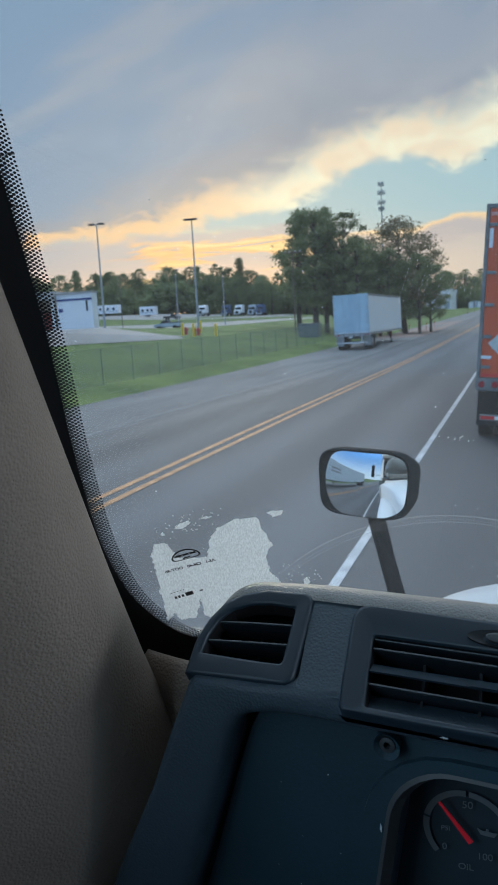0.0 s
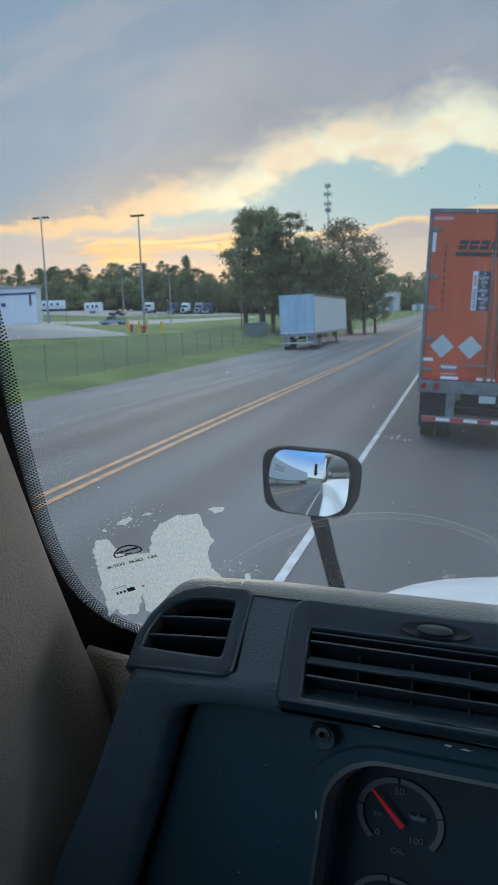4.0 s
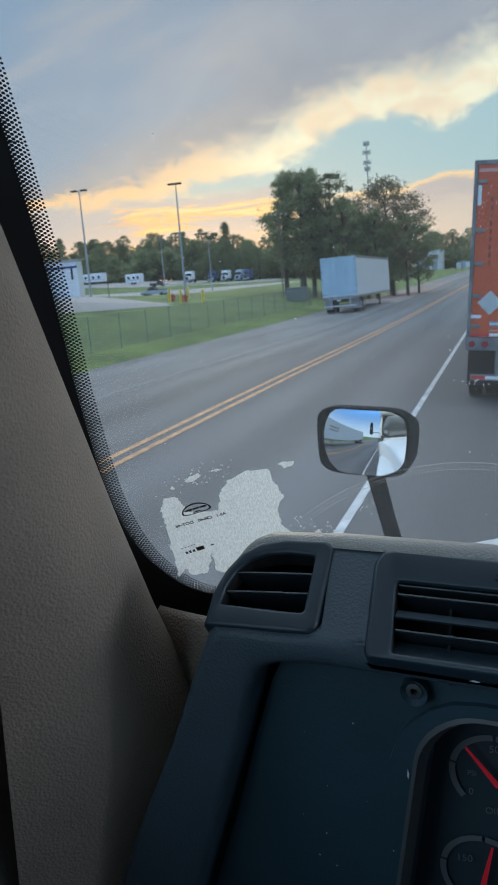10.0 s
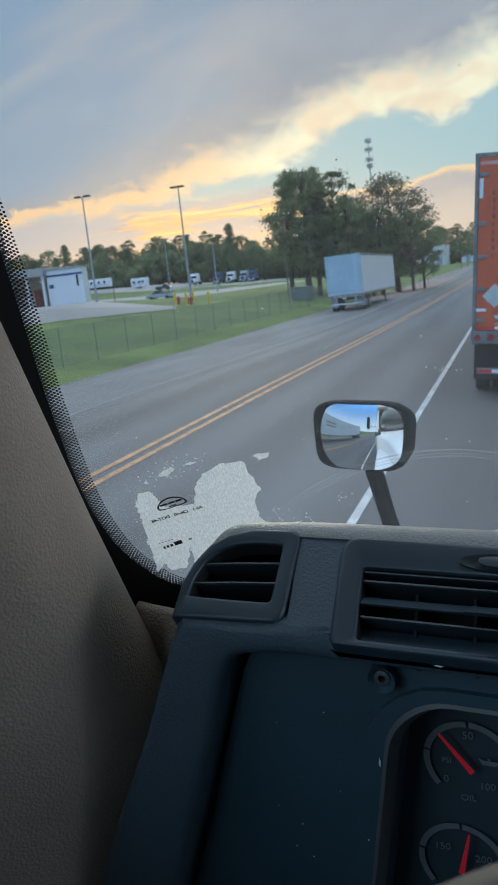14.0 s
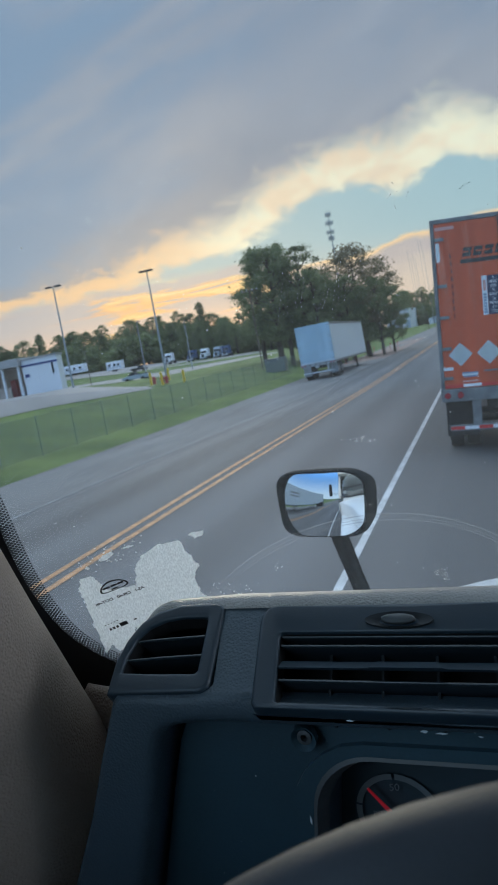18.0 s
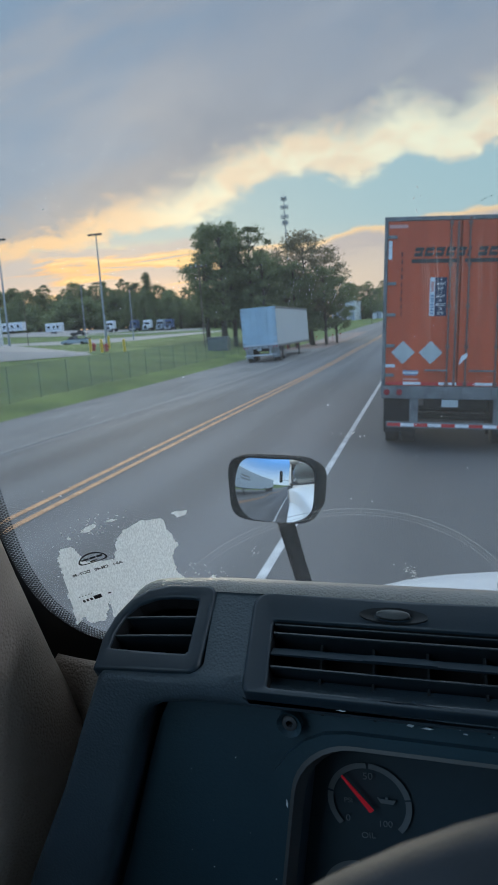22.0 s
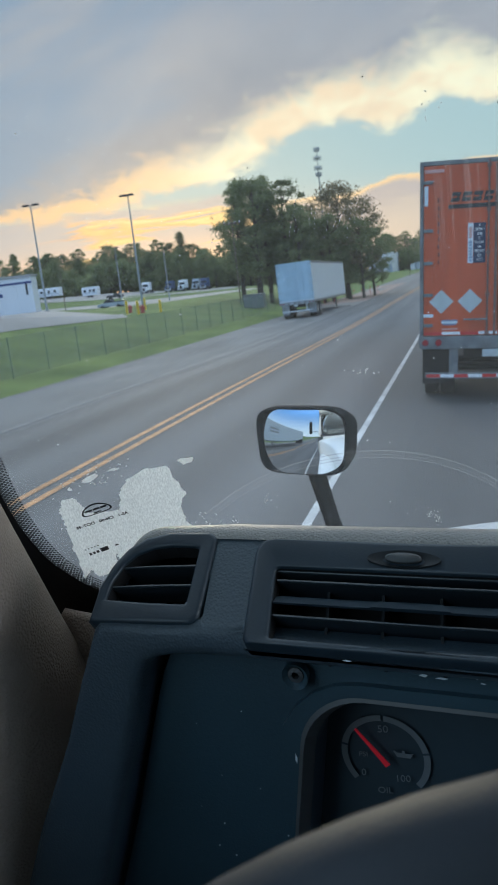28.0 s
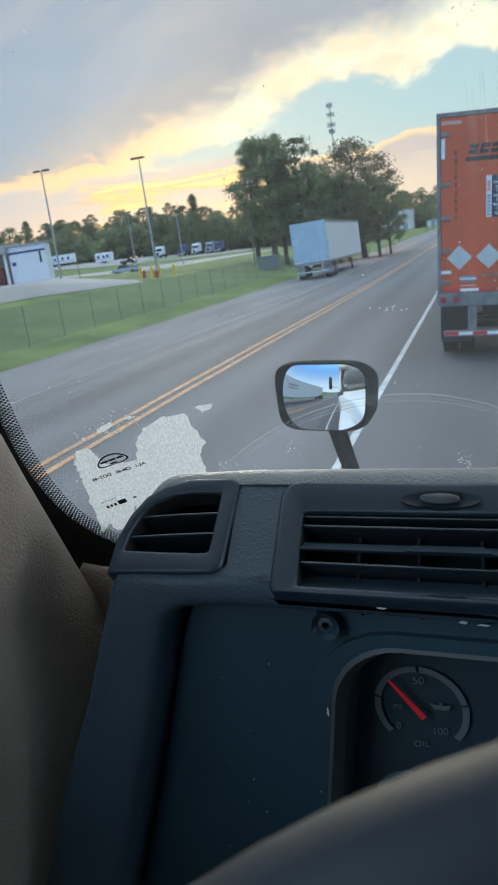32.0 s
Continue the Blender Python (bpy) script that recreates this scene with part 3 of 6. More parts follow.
road = terrain("road", [-9.6, -8, -5.95, -3.9, -1.85, -1.0, 1.8, 2.6], ROAD_Y, ASPHALT, 0.03, label="grey asphalt two-lane road with worn wheel tracks", category="road")
terrain("road_shoulder", [-15.2, -14, -12.5, -9.95, -9.6], ROAD_Y[:-4], SHOULDER, 0.026, label="pale old asphalt shoulder with stains", category="road shoulder")


def stripe(name, x, w, mat, ys, label, parent):
    bm = bmesh.new()
    for y0, y1 in zip(ys, ys[1:]):
        q = [bm.verts.new((a, b, ground_z(a, b) + 0.037)) for a, b in ((x - w / 2, y0), (x + w / 2, y0), (x + w / 2, y1), (x - w / 2, y1))]
        bm.faces.new(q)
    return part(name, bm, mat, parent, label)


stripe("yellow_line", -5.91, 0.13, YELLOW_PAINT, ROAD_Y, "yellow centre line", road)
stripe("yellow_line", -5.60, 0.13, YELLOW_PAINT, ROAD_Y, "yellow centre line", road)
stripe("white_line", -1.785, 0.10, WHITE_PAINT, ROAD_Y, "white edge line", road)
stripe("white_line", -9.88, 0.12, FADED_PAINT, ROAD_Y, "faded white edge line", road)


def yard_edge(y):
    """How far the yard's concrete reaches towards the road."""
    return -25.3 if y <= 60 else -25.3 - (y - 60) * 0.94


def pavement(rows):
    """Concrete laid on the ground, row by row: (y, edge) pairs; the last columns follow the edge."""
    bm = bmesh.new()
    xs = [-220, -200, -180, -160, -145, -130, -115, -100, -90, -80, -70, -65, -60, -55, -50, -45, -42, -39, -36, -33, -31, -29.5, -28, -26.3, -25.3]
    grid = [[bm.verts.new((min(x, e), y, ground_z(min(x, e), y) + 0.035)) for x in xs] for y, e in rows]
    for (y0, e0), (y1, e1), r0, r1 in zip(rows, rows[1:], grid, grid[1:]):
        for k in range(len(xs) - 1):
            if xs[k] < max(e0, e1):
                bm.faces.new((r0[k], r0[k + 1], r1[k + 1], r1[k]))
    bmesh.ops.remove_doubles(bm, verts=bm.verts[:], dist=0.001)
    bmesh.ops.delete(bm, geom=[v for v in bm.verts if not v.link_faces], context="VERTS")
    return bm


YARD_Y = [20, 25, 30, 36, 42, 46, 50, 54, 58, 61, 64, 67, 70, 74, 78, 82, 86, 90, 94, 98]
tagged(part("pavement", pavement([(y, yard_edge(y)) for y in YARD_Y]), CONCRETE), "pale concrete yard beside the office", "pavement", kind="structure")
tagged(part("pavement", pavement([(y, -38 - 0.1 * (y - 128)) for y in steps(128, 172, 5.5)]), CONCRETE), "pale concrete lane across the yard", "pavement", kind="structure")
tagged(part("pavement", pavement([(y, -60) for y in steps(205, 283, 6)]), CONCRETE), "pale concrete truck parking", "pavement", kind="structure")
terrain("soil_patch", [-14.6, -13, -11.5, -9.7], [80, 90, 100, 120, 140], RED_SOIL, 0.05, label="bare reddish soil beside the road", category="soil")


# ---- semi-trailers ----
def wheel_pair(parent, x, y, r=0.5):
    """A tyre pair with its rim at one end of an axle."""
    bm = bmesh.new()
    for k in (-0.15, 0.15):
        rod((x + k - 0.12, y, r), (x + k + 0.12, y, r), r, seg=28, bm=bm)
    bmesh.ops.bevel(bm, geom=[e for e in bm.edges if len(e.link_faces) == 2 and e.calc_face_angle(0) > 1], offset=0.04, segments=2, affect="EDGES")
    w = part("wheel", bm, RUBBER, parent, "black tyre", smooth=False)
    s = 1 if x > 0 else -1
    part("rim", rod((x + s * 0.2, y, r), (x + s * 0.285, y, r), 0.27, 0.24, 20), STEEL, w)
    return w


def hinge(parent, x, z, s):
    bm = box(min(x, x + s * 0.2), max(x, x + s * 0.2), -0.035, -0.005, z - 0.028, z + 0.028, 0.006)
    rod((x + s * 0.02, -0.03, z - 0.07), (x + s * 0.02, -0.03, z + 0.07), 0.018, bm=bm)
    return part("hinge", bm, STEEL, parent)


def semi_trailer(m, paint, label, length=16.15, top=4.1, side_ribs=False, rods=(-0.14, 0.165, 0.61, -0.60), rod_mat=None, seam=0.0):
    rod_mat = rod_mat or STEEL
    t = thing("semi_trailer", label, "semi-trailer", m)
    W = 1.3
    bm = box(-W + 0.01, W - 0.01, 0.1, length, 1.12, top - 0.03, 0.03)
    body = part("body", bm, paint, t)
    part("roof", box(-W + 0.02, W - 0.02, 0.05, length - 0.05, top - 0.035, top, 0.01), GREY_ROOF, t)
    if side_ribs:
        for s in (-1, 1):
            for k in range(26):
                y = 0.5 + k * (length - 1) / 25
                part("side_post", box(min(s * W, s * (W + 0.005)), max(s * W, s * (W + 0.005)), y - 0.03, y + 0.03, 1.2, top - 0.1), paint, body)
        for s in (-1, 1):
            part("top_rail", box(s * W - 0.015, s * W + 0.015, 0.08, length, top - 0.16, top, 0.005), STEEL, t)
    for s in (-1, 1):
        part("bottom_rail", box(s * W - 0.02, s * W + 0.02, 0.1, length, 1.05, 1.2, 0.005), STEEL, t)
    # rear frame
    for s in (-1, 1):
        part("corner_post", box(s * W - 0.055, s * W + 0.055 if s < 0 else s * W, -0.02, 0.12, 1.0, top, 0.008) if s > 0 else box(-W, -W + 0.06, -0.02, 0.12, 1.0, top, 0.008), STEEL, t)
    part("header", box(-W + 0.06, W - 0.06, -0.02, 0.12, top - 0.07, top, 0.006), STEEL, t)
    sill = part("rear_sill", box(-W, W, -0.05, 0.15, 0.98, 1.2, 0.01), STEEL, t)
    for x in (-1.2, -0.98, 0.98, 1.2):
        part("tail_lamp", rod((x, -0.075, 1.09), (x, -0.045, 1.09), 0.052, 0.058, 20), LAMP_RED, sill, "round red tail lamp")
    part("number_plate", box(-0.24, 0.04, -0.035, -0.02, 0.84, 0.97, 0.004), PLACARD, t, "pale plate with dark bars")
    # doors
    doors = []
    for s in (-1, 1):
        x0, x1 = sorted((s * 0.012, s * (W - 0.065)))
        d = part("door", box(x0, x1, -0.012, 0.05, 1.21, top - 0.075, 0.006), paint, t, "rear door")
        doors.append(d)
        for z in (1.39, 1.91, 2.45, 2.99, 3.78):
            hinge(d, s * (W - 0.02), z, -s)
    for x in rods:
        d = doors[0 if x < 0 else 1]
        r = part("lock_rod", rod((x, -0.04, 1.08), (x, -0.04, top - 0.03), 0.017), rod_mat, d, "steel lock rod")
        for z in (1.25, 1.9, 2.6, 3.3, top - 0.12):
            part("rod_guide", box(x - 0.035, x + 0.035, -0.062, -0.012, z - 0.03, z + 0.03, 0.006), rod_mat, r)
        part("cam_keeper", box(x - 0.045, x + 0.045, -0.085, -0.01, 1.03, 1.2, 0.01), STEEL, r)
    for x0, x1 in ((-0.56, -0.16), (0.2, 0.62)):
        part("door_handle", box(x0, x1, -0.075, -0.05, 1.47, 1.50, 0.006), STEEL, doors[0 if x0 < 0 else 1])
    part("seam_strip", box(seam - 0.012, seam + 0.03, -0.03, -0.013, 1.22, top - 0.09, 0.004), rod_mat, doors[1])
    # reflective tape on doors and bar
    for k in range(8):
        a = -W + 0.07 + k * (2 * W - 0.14) / 8
        part("tape", box(a, a + (2 * W - 0.14) / 8, -0.0165, -0.0125, 1.225, 1.275), TAPE_RED if k % 2 == 0 else TAPE_WHITE, doors[0 if k < 4 else 1])
    guard = part("underrun_bar", box(-1.2, 1.2, -0.06, 0.03, 0.46, 0.56, 0.01), STEEL, t)
    for x in (-0.72, 0.72):
        part("guard_post", box(x - 0.075, x + 0.075, -0.03, 0.06, 0.55, 0.99, 0.008), STEEL, guard)
    for k in range(10):
        a = -1.18 + k * 0.236
        part("tape", box(a, a + 0.236, -0.066, -0.062, 0.485, 0.54), TAPE_RED if k % 2 == 0 else TAPE_WHITE, guard)
    # running gear
    for y in (1.35, 2.6):
        part("axle", rod((-0.9, y, 0.5), (0.9, y, 0.5), 0.07), DARK_STEEL, t)
        for x in (-0.98, 0.98):
            wheel_pair(t, x, y)
    part("bogie_frame", box(-0.55, 0.55, 0.5, 3.6, 0.75, 0.98, 0.02), DARK_STEEL, t)
    part("chassis", box(-0.5, 0.5, 0.2, length - 0.3, 0.95, 1.1, 0.01), DARK_STEEL, t)
    for s in (-1, 1):
        part("mud_flap", box(min(s * 0.72, s * 1.28), max(s * 0.72, s * 1.28), 0.66, 0.68, 0.27, 0.98, 0.004), RUBBER, t, "black rubber mud flap")
        part("landing_leg", box(s * 0.78 - 0.06, s * 0.78 + 0.06, length - 3.0, length - 2.88, 0.12, 1.1, 0.01), DARK_STEEL, t)
        part("foot_plate", box(s * 0.78 - 0.14, s * 0.78 + 0.14, length - 3.06, length - 2.82, 0.04, 0.12, 0.01), DARK_STEEL, t)
        part("leg_brace", rod((s * 0.78, length - 2.94, 0.35), (s * 0.5, length - 4.1, 1.05), 0.03), DARK_STEEL, t)
    return t, body, sill, doors


o_doors = semi_trailer(pose(0.28, 14.41, -0.085, 0, 4.26, 0), ORANGE, "orange box semi-trailer with steel-framed rear doors on the shoulder", top=4.12, rods=(-0.175, 0.14, 0.64), rod_mat=ROD_GREY, seam=-0.06)[3]
D = o_doors[0]


def mark(x0, x1, z0, z1, mat, parent, name="sticker", y=-0.017, slant=0.0, label=""):
    return part(name, sheet([(x0, y, z0), (x1, y, z0), (x1 + slant, y, z1), (x0 + slant, y, z1)], (0, 0.004, 0)), mat, parent, label)


LOGO_X = -0.80
for k in range(9):
    # one slanted block a sign of the logo, split by a slit of trailer paint
    x, w = LOGO_X + k * 0.178, (0.05 if k == 5 else 0.145)
    if abs(x + 0.14) < 0.05:
        w = 0.12
    d = o_doors[0 if x + w / 2 < -0.02 else 1]
    mark(x, x + w, 3.445, 3.51, BLACK_INK, d, "logo_bar", slant=0.018)
    mark(x + 0.022, x + 0.022 + w, 3.535, 3.60, BLACK_INK, d, "logo_bar", slant=0.018)
    mark(x + 0.018 if k % 2 else x + w - 0.035, x + 0.053 if k % 2 else x + w, 3.51, 3.535, BLACK_INK, d, "logo_bar", slant=0.006)
mark(-0.83, -0.02, 3.335, 3.405, BLACK_INK, o_doors[0], "logo_underline")
mark(0.065, 0.95, 3.335, 3.405, BLACK_INK, o_doors[1], "logo_underline")
for k in range(9):
    mark(-1.01 + 0.004 * (k % 3), -0.975 + 0.005 * (k % 2), 3.445 - k * 0.128, 3.525 - k * 0.128, FADED_INK, D, "number_bar")
mark(-0.415, -0.217, 2.43, 3.09, NAVY, D, "sticker", y=-0.016, label="navy sticker with white words")
mark(-0.505, -0.42, 2.43, 3.09, PALE, D, "sticker", y=-0.016, label="pale sticker strip with grey bars")
for k, word in enumerate("A GREAT JOB IS RIGHT IN FRONT OF YOU".split()):
    letters(word, 0.068, Matrix.Translation((-0.316, -0.0185, 3.05 - k * 0.0715)) @ pose(0, 0, 0, 90, 0, 0), TAPE_WHITE, D, squeeze=0.76)
for k in range(7):
    mark(-0.488, -0.437, 2.46 + k * 0.05, 2.49 + k * 0.05, BLUE_GREY, D, "number_bar", y=-0.019)
mark(-0.488, -0.437, 2.84, 3.02, SALMON, D, "number_bar", y=-0.019)
for x in (-0.935, -0.458):
    p = part("placard", sheet([(x, -0.018, 1.59), (x + 0.205, -0.018, 1.795), (x, -0.018, 2.0), (x - 0.205, -0.018, 1.795)], (0, 0.005, 0)), PLACARD, D, "blank silver diamond placard holder")
    for a, b in (((-0.02, 0.185), (0.185, -0.02)), ((-0.14, 0.03), (0.14, 0.03)), ((-0.14, -0.09), (0.12, -0.09))):
        part("placard_clip", rod((x + a[0], -0.021, 1.795 + a[1]), (x + b[0], -0.021, 1.795 + b[1]), 0.006, seg=6), PLACARD, p)
for x0, x1, z0, z1, mm in ((-0.93, -0.66, 1.42, 1.455, PALE), (-0.91, -0.68, 1.39, 1.418, BLUE_GREY), (-0.93, -0.66, 1.457, 1.482, BLUE_GREY), (-0.93, -0.66, 1.31, 1.335, SALMON),
                           (-1.22, -0.90, 3.93, 3.985, SALMON), (-1.225, -1.165, 3.40, 3.72, PALE), (-1.24, -1.07, 1.53, 1.585, PALE)):
    mark(x0, x1, z0, z1, mm, D)
part("paper_tag", sheet([(0.02, -0.07, 1.58), (0.16, -0.07, 1.72), (0.17, -0.07, 1.80), (0.06, -0.07, 1.74)], (0, 0.004, 0)), TAPE_WHITE, o_doors[1], "torn white paper tag")

parked = semi_trailer(pose(-11.98, 58.0, -0.33, -0.5, -0.8, 0), TRAILER_WHITE, "plain white box semi-trailer parked alone on the far shoulder", top=3.98, side_ribs=True)[0]
for ob in (parked, *parked.children_recursive):
    # the rear face carries blue sky light in its colour
    if ob.name.startswith(("door", "lock_rod", "rod_guide", "seam_strip", "header", "corner_post")):
        ob.data.materials[0] = REAR_SKY_BLUE
    if ob.name.startswith("roof"):
        ob.data.materials[0] = TRAILER_WHITE
    if ob.name.startswith("tape"):
        ob.data.materials[0] = PALE
    if ob.name.startswith(("rear_sill", "underrun_bar", "guard_post", "hinge", "mud_flap")):
        ob.data.materials[0] = GALVANISED
b_body = semi_trailer(pose(-9.7, -13.5, -0.1, 0, -1.0, 0), TRAILER_WHITE, "white box semi-trailer parked across the road behind", top=4.0)[1]
for k in range(2):
    part("side_lettering", box(1.296, 1.302, 11.5, 14.0, 2.9 - k * 0.45, 3.15 - k * 0.45), GREY_ROOF, b_body, "grey lettering bar")


# ---- fence ----
def fence():
    f = thing("chain_link_fence", "grey chain-link fence with steel posts along the grass verge", "fence")
    ys = [19 + 2.85 * k for k in range(20)]
    post = None
    for y in ys:
        z = ground_z(-17.2, y)
        if post is None:
            post = part("post", rod((0, 0, -0.1), (0, 0, 1.62), 0.02, seg=8), FENCE_GREY, f)
            post.location = (-17.2, y, z)
            first = post
        else:
            o = first.copy()
            scene.collection.objects.link(o)
            o.location = (-17.2, y, z)
    y0, y1 = ys[0], ys[-1]
    part("top_rail", tube([(-17.2, y, ground_z(-17.2, y) + 1.58) for y in ys], 0.012, 6), FENCE_GREY, f)
    # wire diamonds
    bm = bmesh.new()
    d, h = 0.065, 1.5
    n = int((y1 - y0) / d)
    for k in range(-int(h / d), n):
        for s in (1, -1):
            a0 = y0 + k * d if s > 0 else y0 + k * d + h
            p, q = (a0, 0.05), (a0 + s * h, 0.05 + h)
            if min(p[0], q[0]) < y0 or max(p[0], q[0]) > y1:
                continue
            zz = ground_z(-17.2, p[0])
            w = 0.0055
            vs = [bm.verts.new((-17.2 + 0.002 * s, a, zz + b)) for a, b in ((p[0] - w, p[1]), (p[0] + w, p[1]), (q[0] + w, q[1]), (q[0] - w, q[1]))]
            bm.faces.new(vs)
    tagged(part("wire_mesh", bm, FENCE_GREY, f, "woven wire mesh"), kind="stuff")


fence()


# ---- poles, lamps, tower ----
def yard_lamp(x, y, top, heads, label):
    z = ground_z(x, y)
    t = thing("yard_lamp", label, "street lamp", pose(x, y, z), "tall yard lamps")
    h = top - z
    part("pole", tube([(0, 0, 0), (0, 0, h * 0.5), (0, 0, h)], [0.13, 0.1, 0.06], 10), GALVANISED, t)
    part("base_plate", box(-0.25, 0.25, -0.25, 0.25, 0, 0.08, 0.02), GALVANISED, t)
    for dx in heads:
        bm = box(dx - 0.35, dx + 0.35, -0.22, 0.22, h - 0.02, h + 0.16, 0.04)
        part("lamp_head", bm, DARK_STEEL, t)
        part("arm", rod((0, 0, h), (dx, 0, h), 0.03), GALVANISED, t)
    return t


yard_lamp(-44.2, 80, 13.3, (-0.55, 0.55), "tall grey steel yard lamp with two heads")
yard_lamp(-33.0, 80, 12.8, (-0.5, 0.25), "tall grey steel yard lamp with flat heads")
yard_lamp(-41.3, 60, 17.0, (-0.55, 0.55), "tall grey steel yard lamp with two heads")
yard_lamp(-66, 150, 12.5, (0.4,), "distant single-head yard lamp")
yard_lamp(-56, 150, 11.0, (0.4,), "distant single-head yard lamp")


def utility_pole(x, y, h, arms=2, lean=0.0):
    t = thing("utility_pole", "weathered wooden utility pole with crossarms", "utility pole", pose(x, y, ground_z(x, y) - 0.1, 0, lean, 0))
    part("pole", tube([(0, 0, 0), (0, 0, h * 0.5), (0, 0, h)], [0.075, 0.065, 0.05], 10), WOOD_POLE, t)
    for k in range(arms):
        z = h - 0.4 - k * 0.9
        arm = part("crossarm", box(-0.9, 0.9, -0.05, 0.05, z - 0.05, z + 0.05, 0.01), WOOD_POLE, t)
        for x in (-0.8, -0.3, 0.3, 0.8):
            part("insulator", rod((x, 0, z + 0.05), (x, 0, z + 0.2), 0.05, 0.03, 8), SIDING, arm)


utility_pole(-22.3, 80, 8.6, 1)
utility_pole(-15.6, 160, 9.0, 1)
utility_pole(-14.2, 220, 8.6, 0)
utility_pole(-12.8, 226, 8.8, 1)
utility_pole(-65.5, 125, 8.0, 0)
utility_pole(-69.0, 120, 6.0, 0)


def wires():
    t = thing("power_lines", "thin dark overhead power lines", "power line")
    for x0, z0, x1, z1 in ((-52.0, 28.0, -19.0, 9.0), (-52.0, 26.6, -19.4, 8.6), (-50, 23.5, -20, 8.2)):
        pts = [(x0 + (x1 - x0) * k / 24, 60 + 20 * k / 24, z0 + (z1 - z0) * k / 24 - 1.2 * math.sin(math.pi * k / 24)) for k in range(25)]
        part("wire", tube(pts, [0.0065 - 0.0045 * min(1, k / 16) for k in range(25)], 4), DARK_STEEL, t)


wires()


def mast(x, y, top):
    z = ground_z(x, y)
    t = thing("radio_mast", "slim grey telecom mast with three antenna rings", "radio mast", pose(x, y, z))
    h = top - z
    part("mast_pole", tube([(0, 0, 0), (0, 0, h * 0.6), (0, 0, h)], [0.4, 0.28, 0.15], 12), GALVANISED, t)
    for k, (dz, r) in enumerate(((0.0, 1.0), (3.0, 1.3), (6.4, 1.3), (8.6, 1.0))):
        ringo = part("antenna_ring", rod((0, 0, h - dz - 0.1), (0, 0, h - dz + 0.1), r * 0.8, seg=12), GALVANISED, t)
        for j in range(6):
            a = 2 * math.pi * j / 6
            cx, cy = r * math.cos(a), r * math.sin(a)
            part("antenna", box(cx - 0.12, cx + 0.12, cy - 0.12, cy + 0.12, h - dz - 0.8, h - dz + 0.8, 0.04), GALVANISED, ringo)
    part("spike", rod((0, 0, h), (0, 0, h + 2.5), 0.06, 0.02), GALVANISED, t)


mast(-48.9, 300, 47.0)


# ---- buildings ----
def shed():
    z = ground_z(-49, 80) + 0.05
    t = thing("yard_office", "white metal yard office with blue band and grey porch", "building", pose(0, 0, z))
    part("wall", box(-50.1, -45.55, 80, 81.2, -0.3, 3.85, 0.02), SIDING, t, "white metal siding")
    part("blue_band", box(-50.12, -45.53, 79.96, 80.0, 3.12, 3.36), BLUE_TRIM, t)
    part("roof", box(-50.2, -45.45, 79.85, 81.4, 3.86, 4.05, 0.03), GREY_ROOF, t)
    part("window", box(-46.35, -46.1, 79.95, 80.0, 1.9, 3.1, 0.01), WINDOW_DARK, t)
    part("sign", box(-49.85, -49.3, 79.95, 79.99, 1.9, 2.3, 0.01), BLUE_TRIM, t)
    for k in range(7):
        x = -50.0 + k * 0.62
        part("siding_rib", box(x, x + 0.03, 79.975, 80.0, 0.05, 3.1), SIDING, t)
    part("porch_roof", box(-60, -50.12, 79.4, 88, 3.35, 4.25, 0.03), GREY_ROOF, t)
    part("porch_back", box(-60, -50.12, 84, 84.2, -0.6, 3.34), TAN_BLOCK, t)
    for x in (-50.5, -52.6, -54.6, -57):
        part("porch_post", box(x - 0.12, x + 0.12, 79.7, 79.95, 0.0, 3.34, 0.01), SIDING, t)
    part("porch_low_wall", box(-60, -51.9, 79.75, 79.9, 0, 1.15, 0.01), TAN_BLOCK, t)
    part("door", box(-51.7, -50.9, 83.95, 84.0, 0, 2.1), SHADE_DARK, t)
    part("vending_machine", box(-54.1, -53.4, 83.3, 83.95, 0, 2.0, 0.02), RED_BOX, t)


shed()


def far_building(x0, x1, y0, y1, h, label, rows):
    z = ground_z((x0 + x1) / 2, y0)
    t = thing("warehouse", label, "building", pose(0, 0, z))
    part("wall", box(x0, x1, y0, y1, -0.5, h), SIDING, t)
    bm = sheet([(x0 - 0.2, y0 - 0.2, h), (x1 + 0.2, y0 - 0.2, h), ((x0 + x1) / 2, y0 - 0.2, h + 0.35)], (0, y1 - y0, 0))
    part("roof", bm, GREY_ROOF, t)
    for k in range(rows):
        a = x0 + (k + 0.3) * (x1 - x0) / rows
        part("bay_door", box(a, a + 2.2, y0 - 0.1, y0, 0, 3.2), GREY_ROOF if k % 2 else CAR_GREY, t)


far_building(-39.5, -29.6, 350, 390, 8.4, "white metal warehouse beyond the trees", 3)
far_building(-24, -18, 380, 400, 2.6, "low white roadside hut far off", 1)


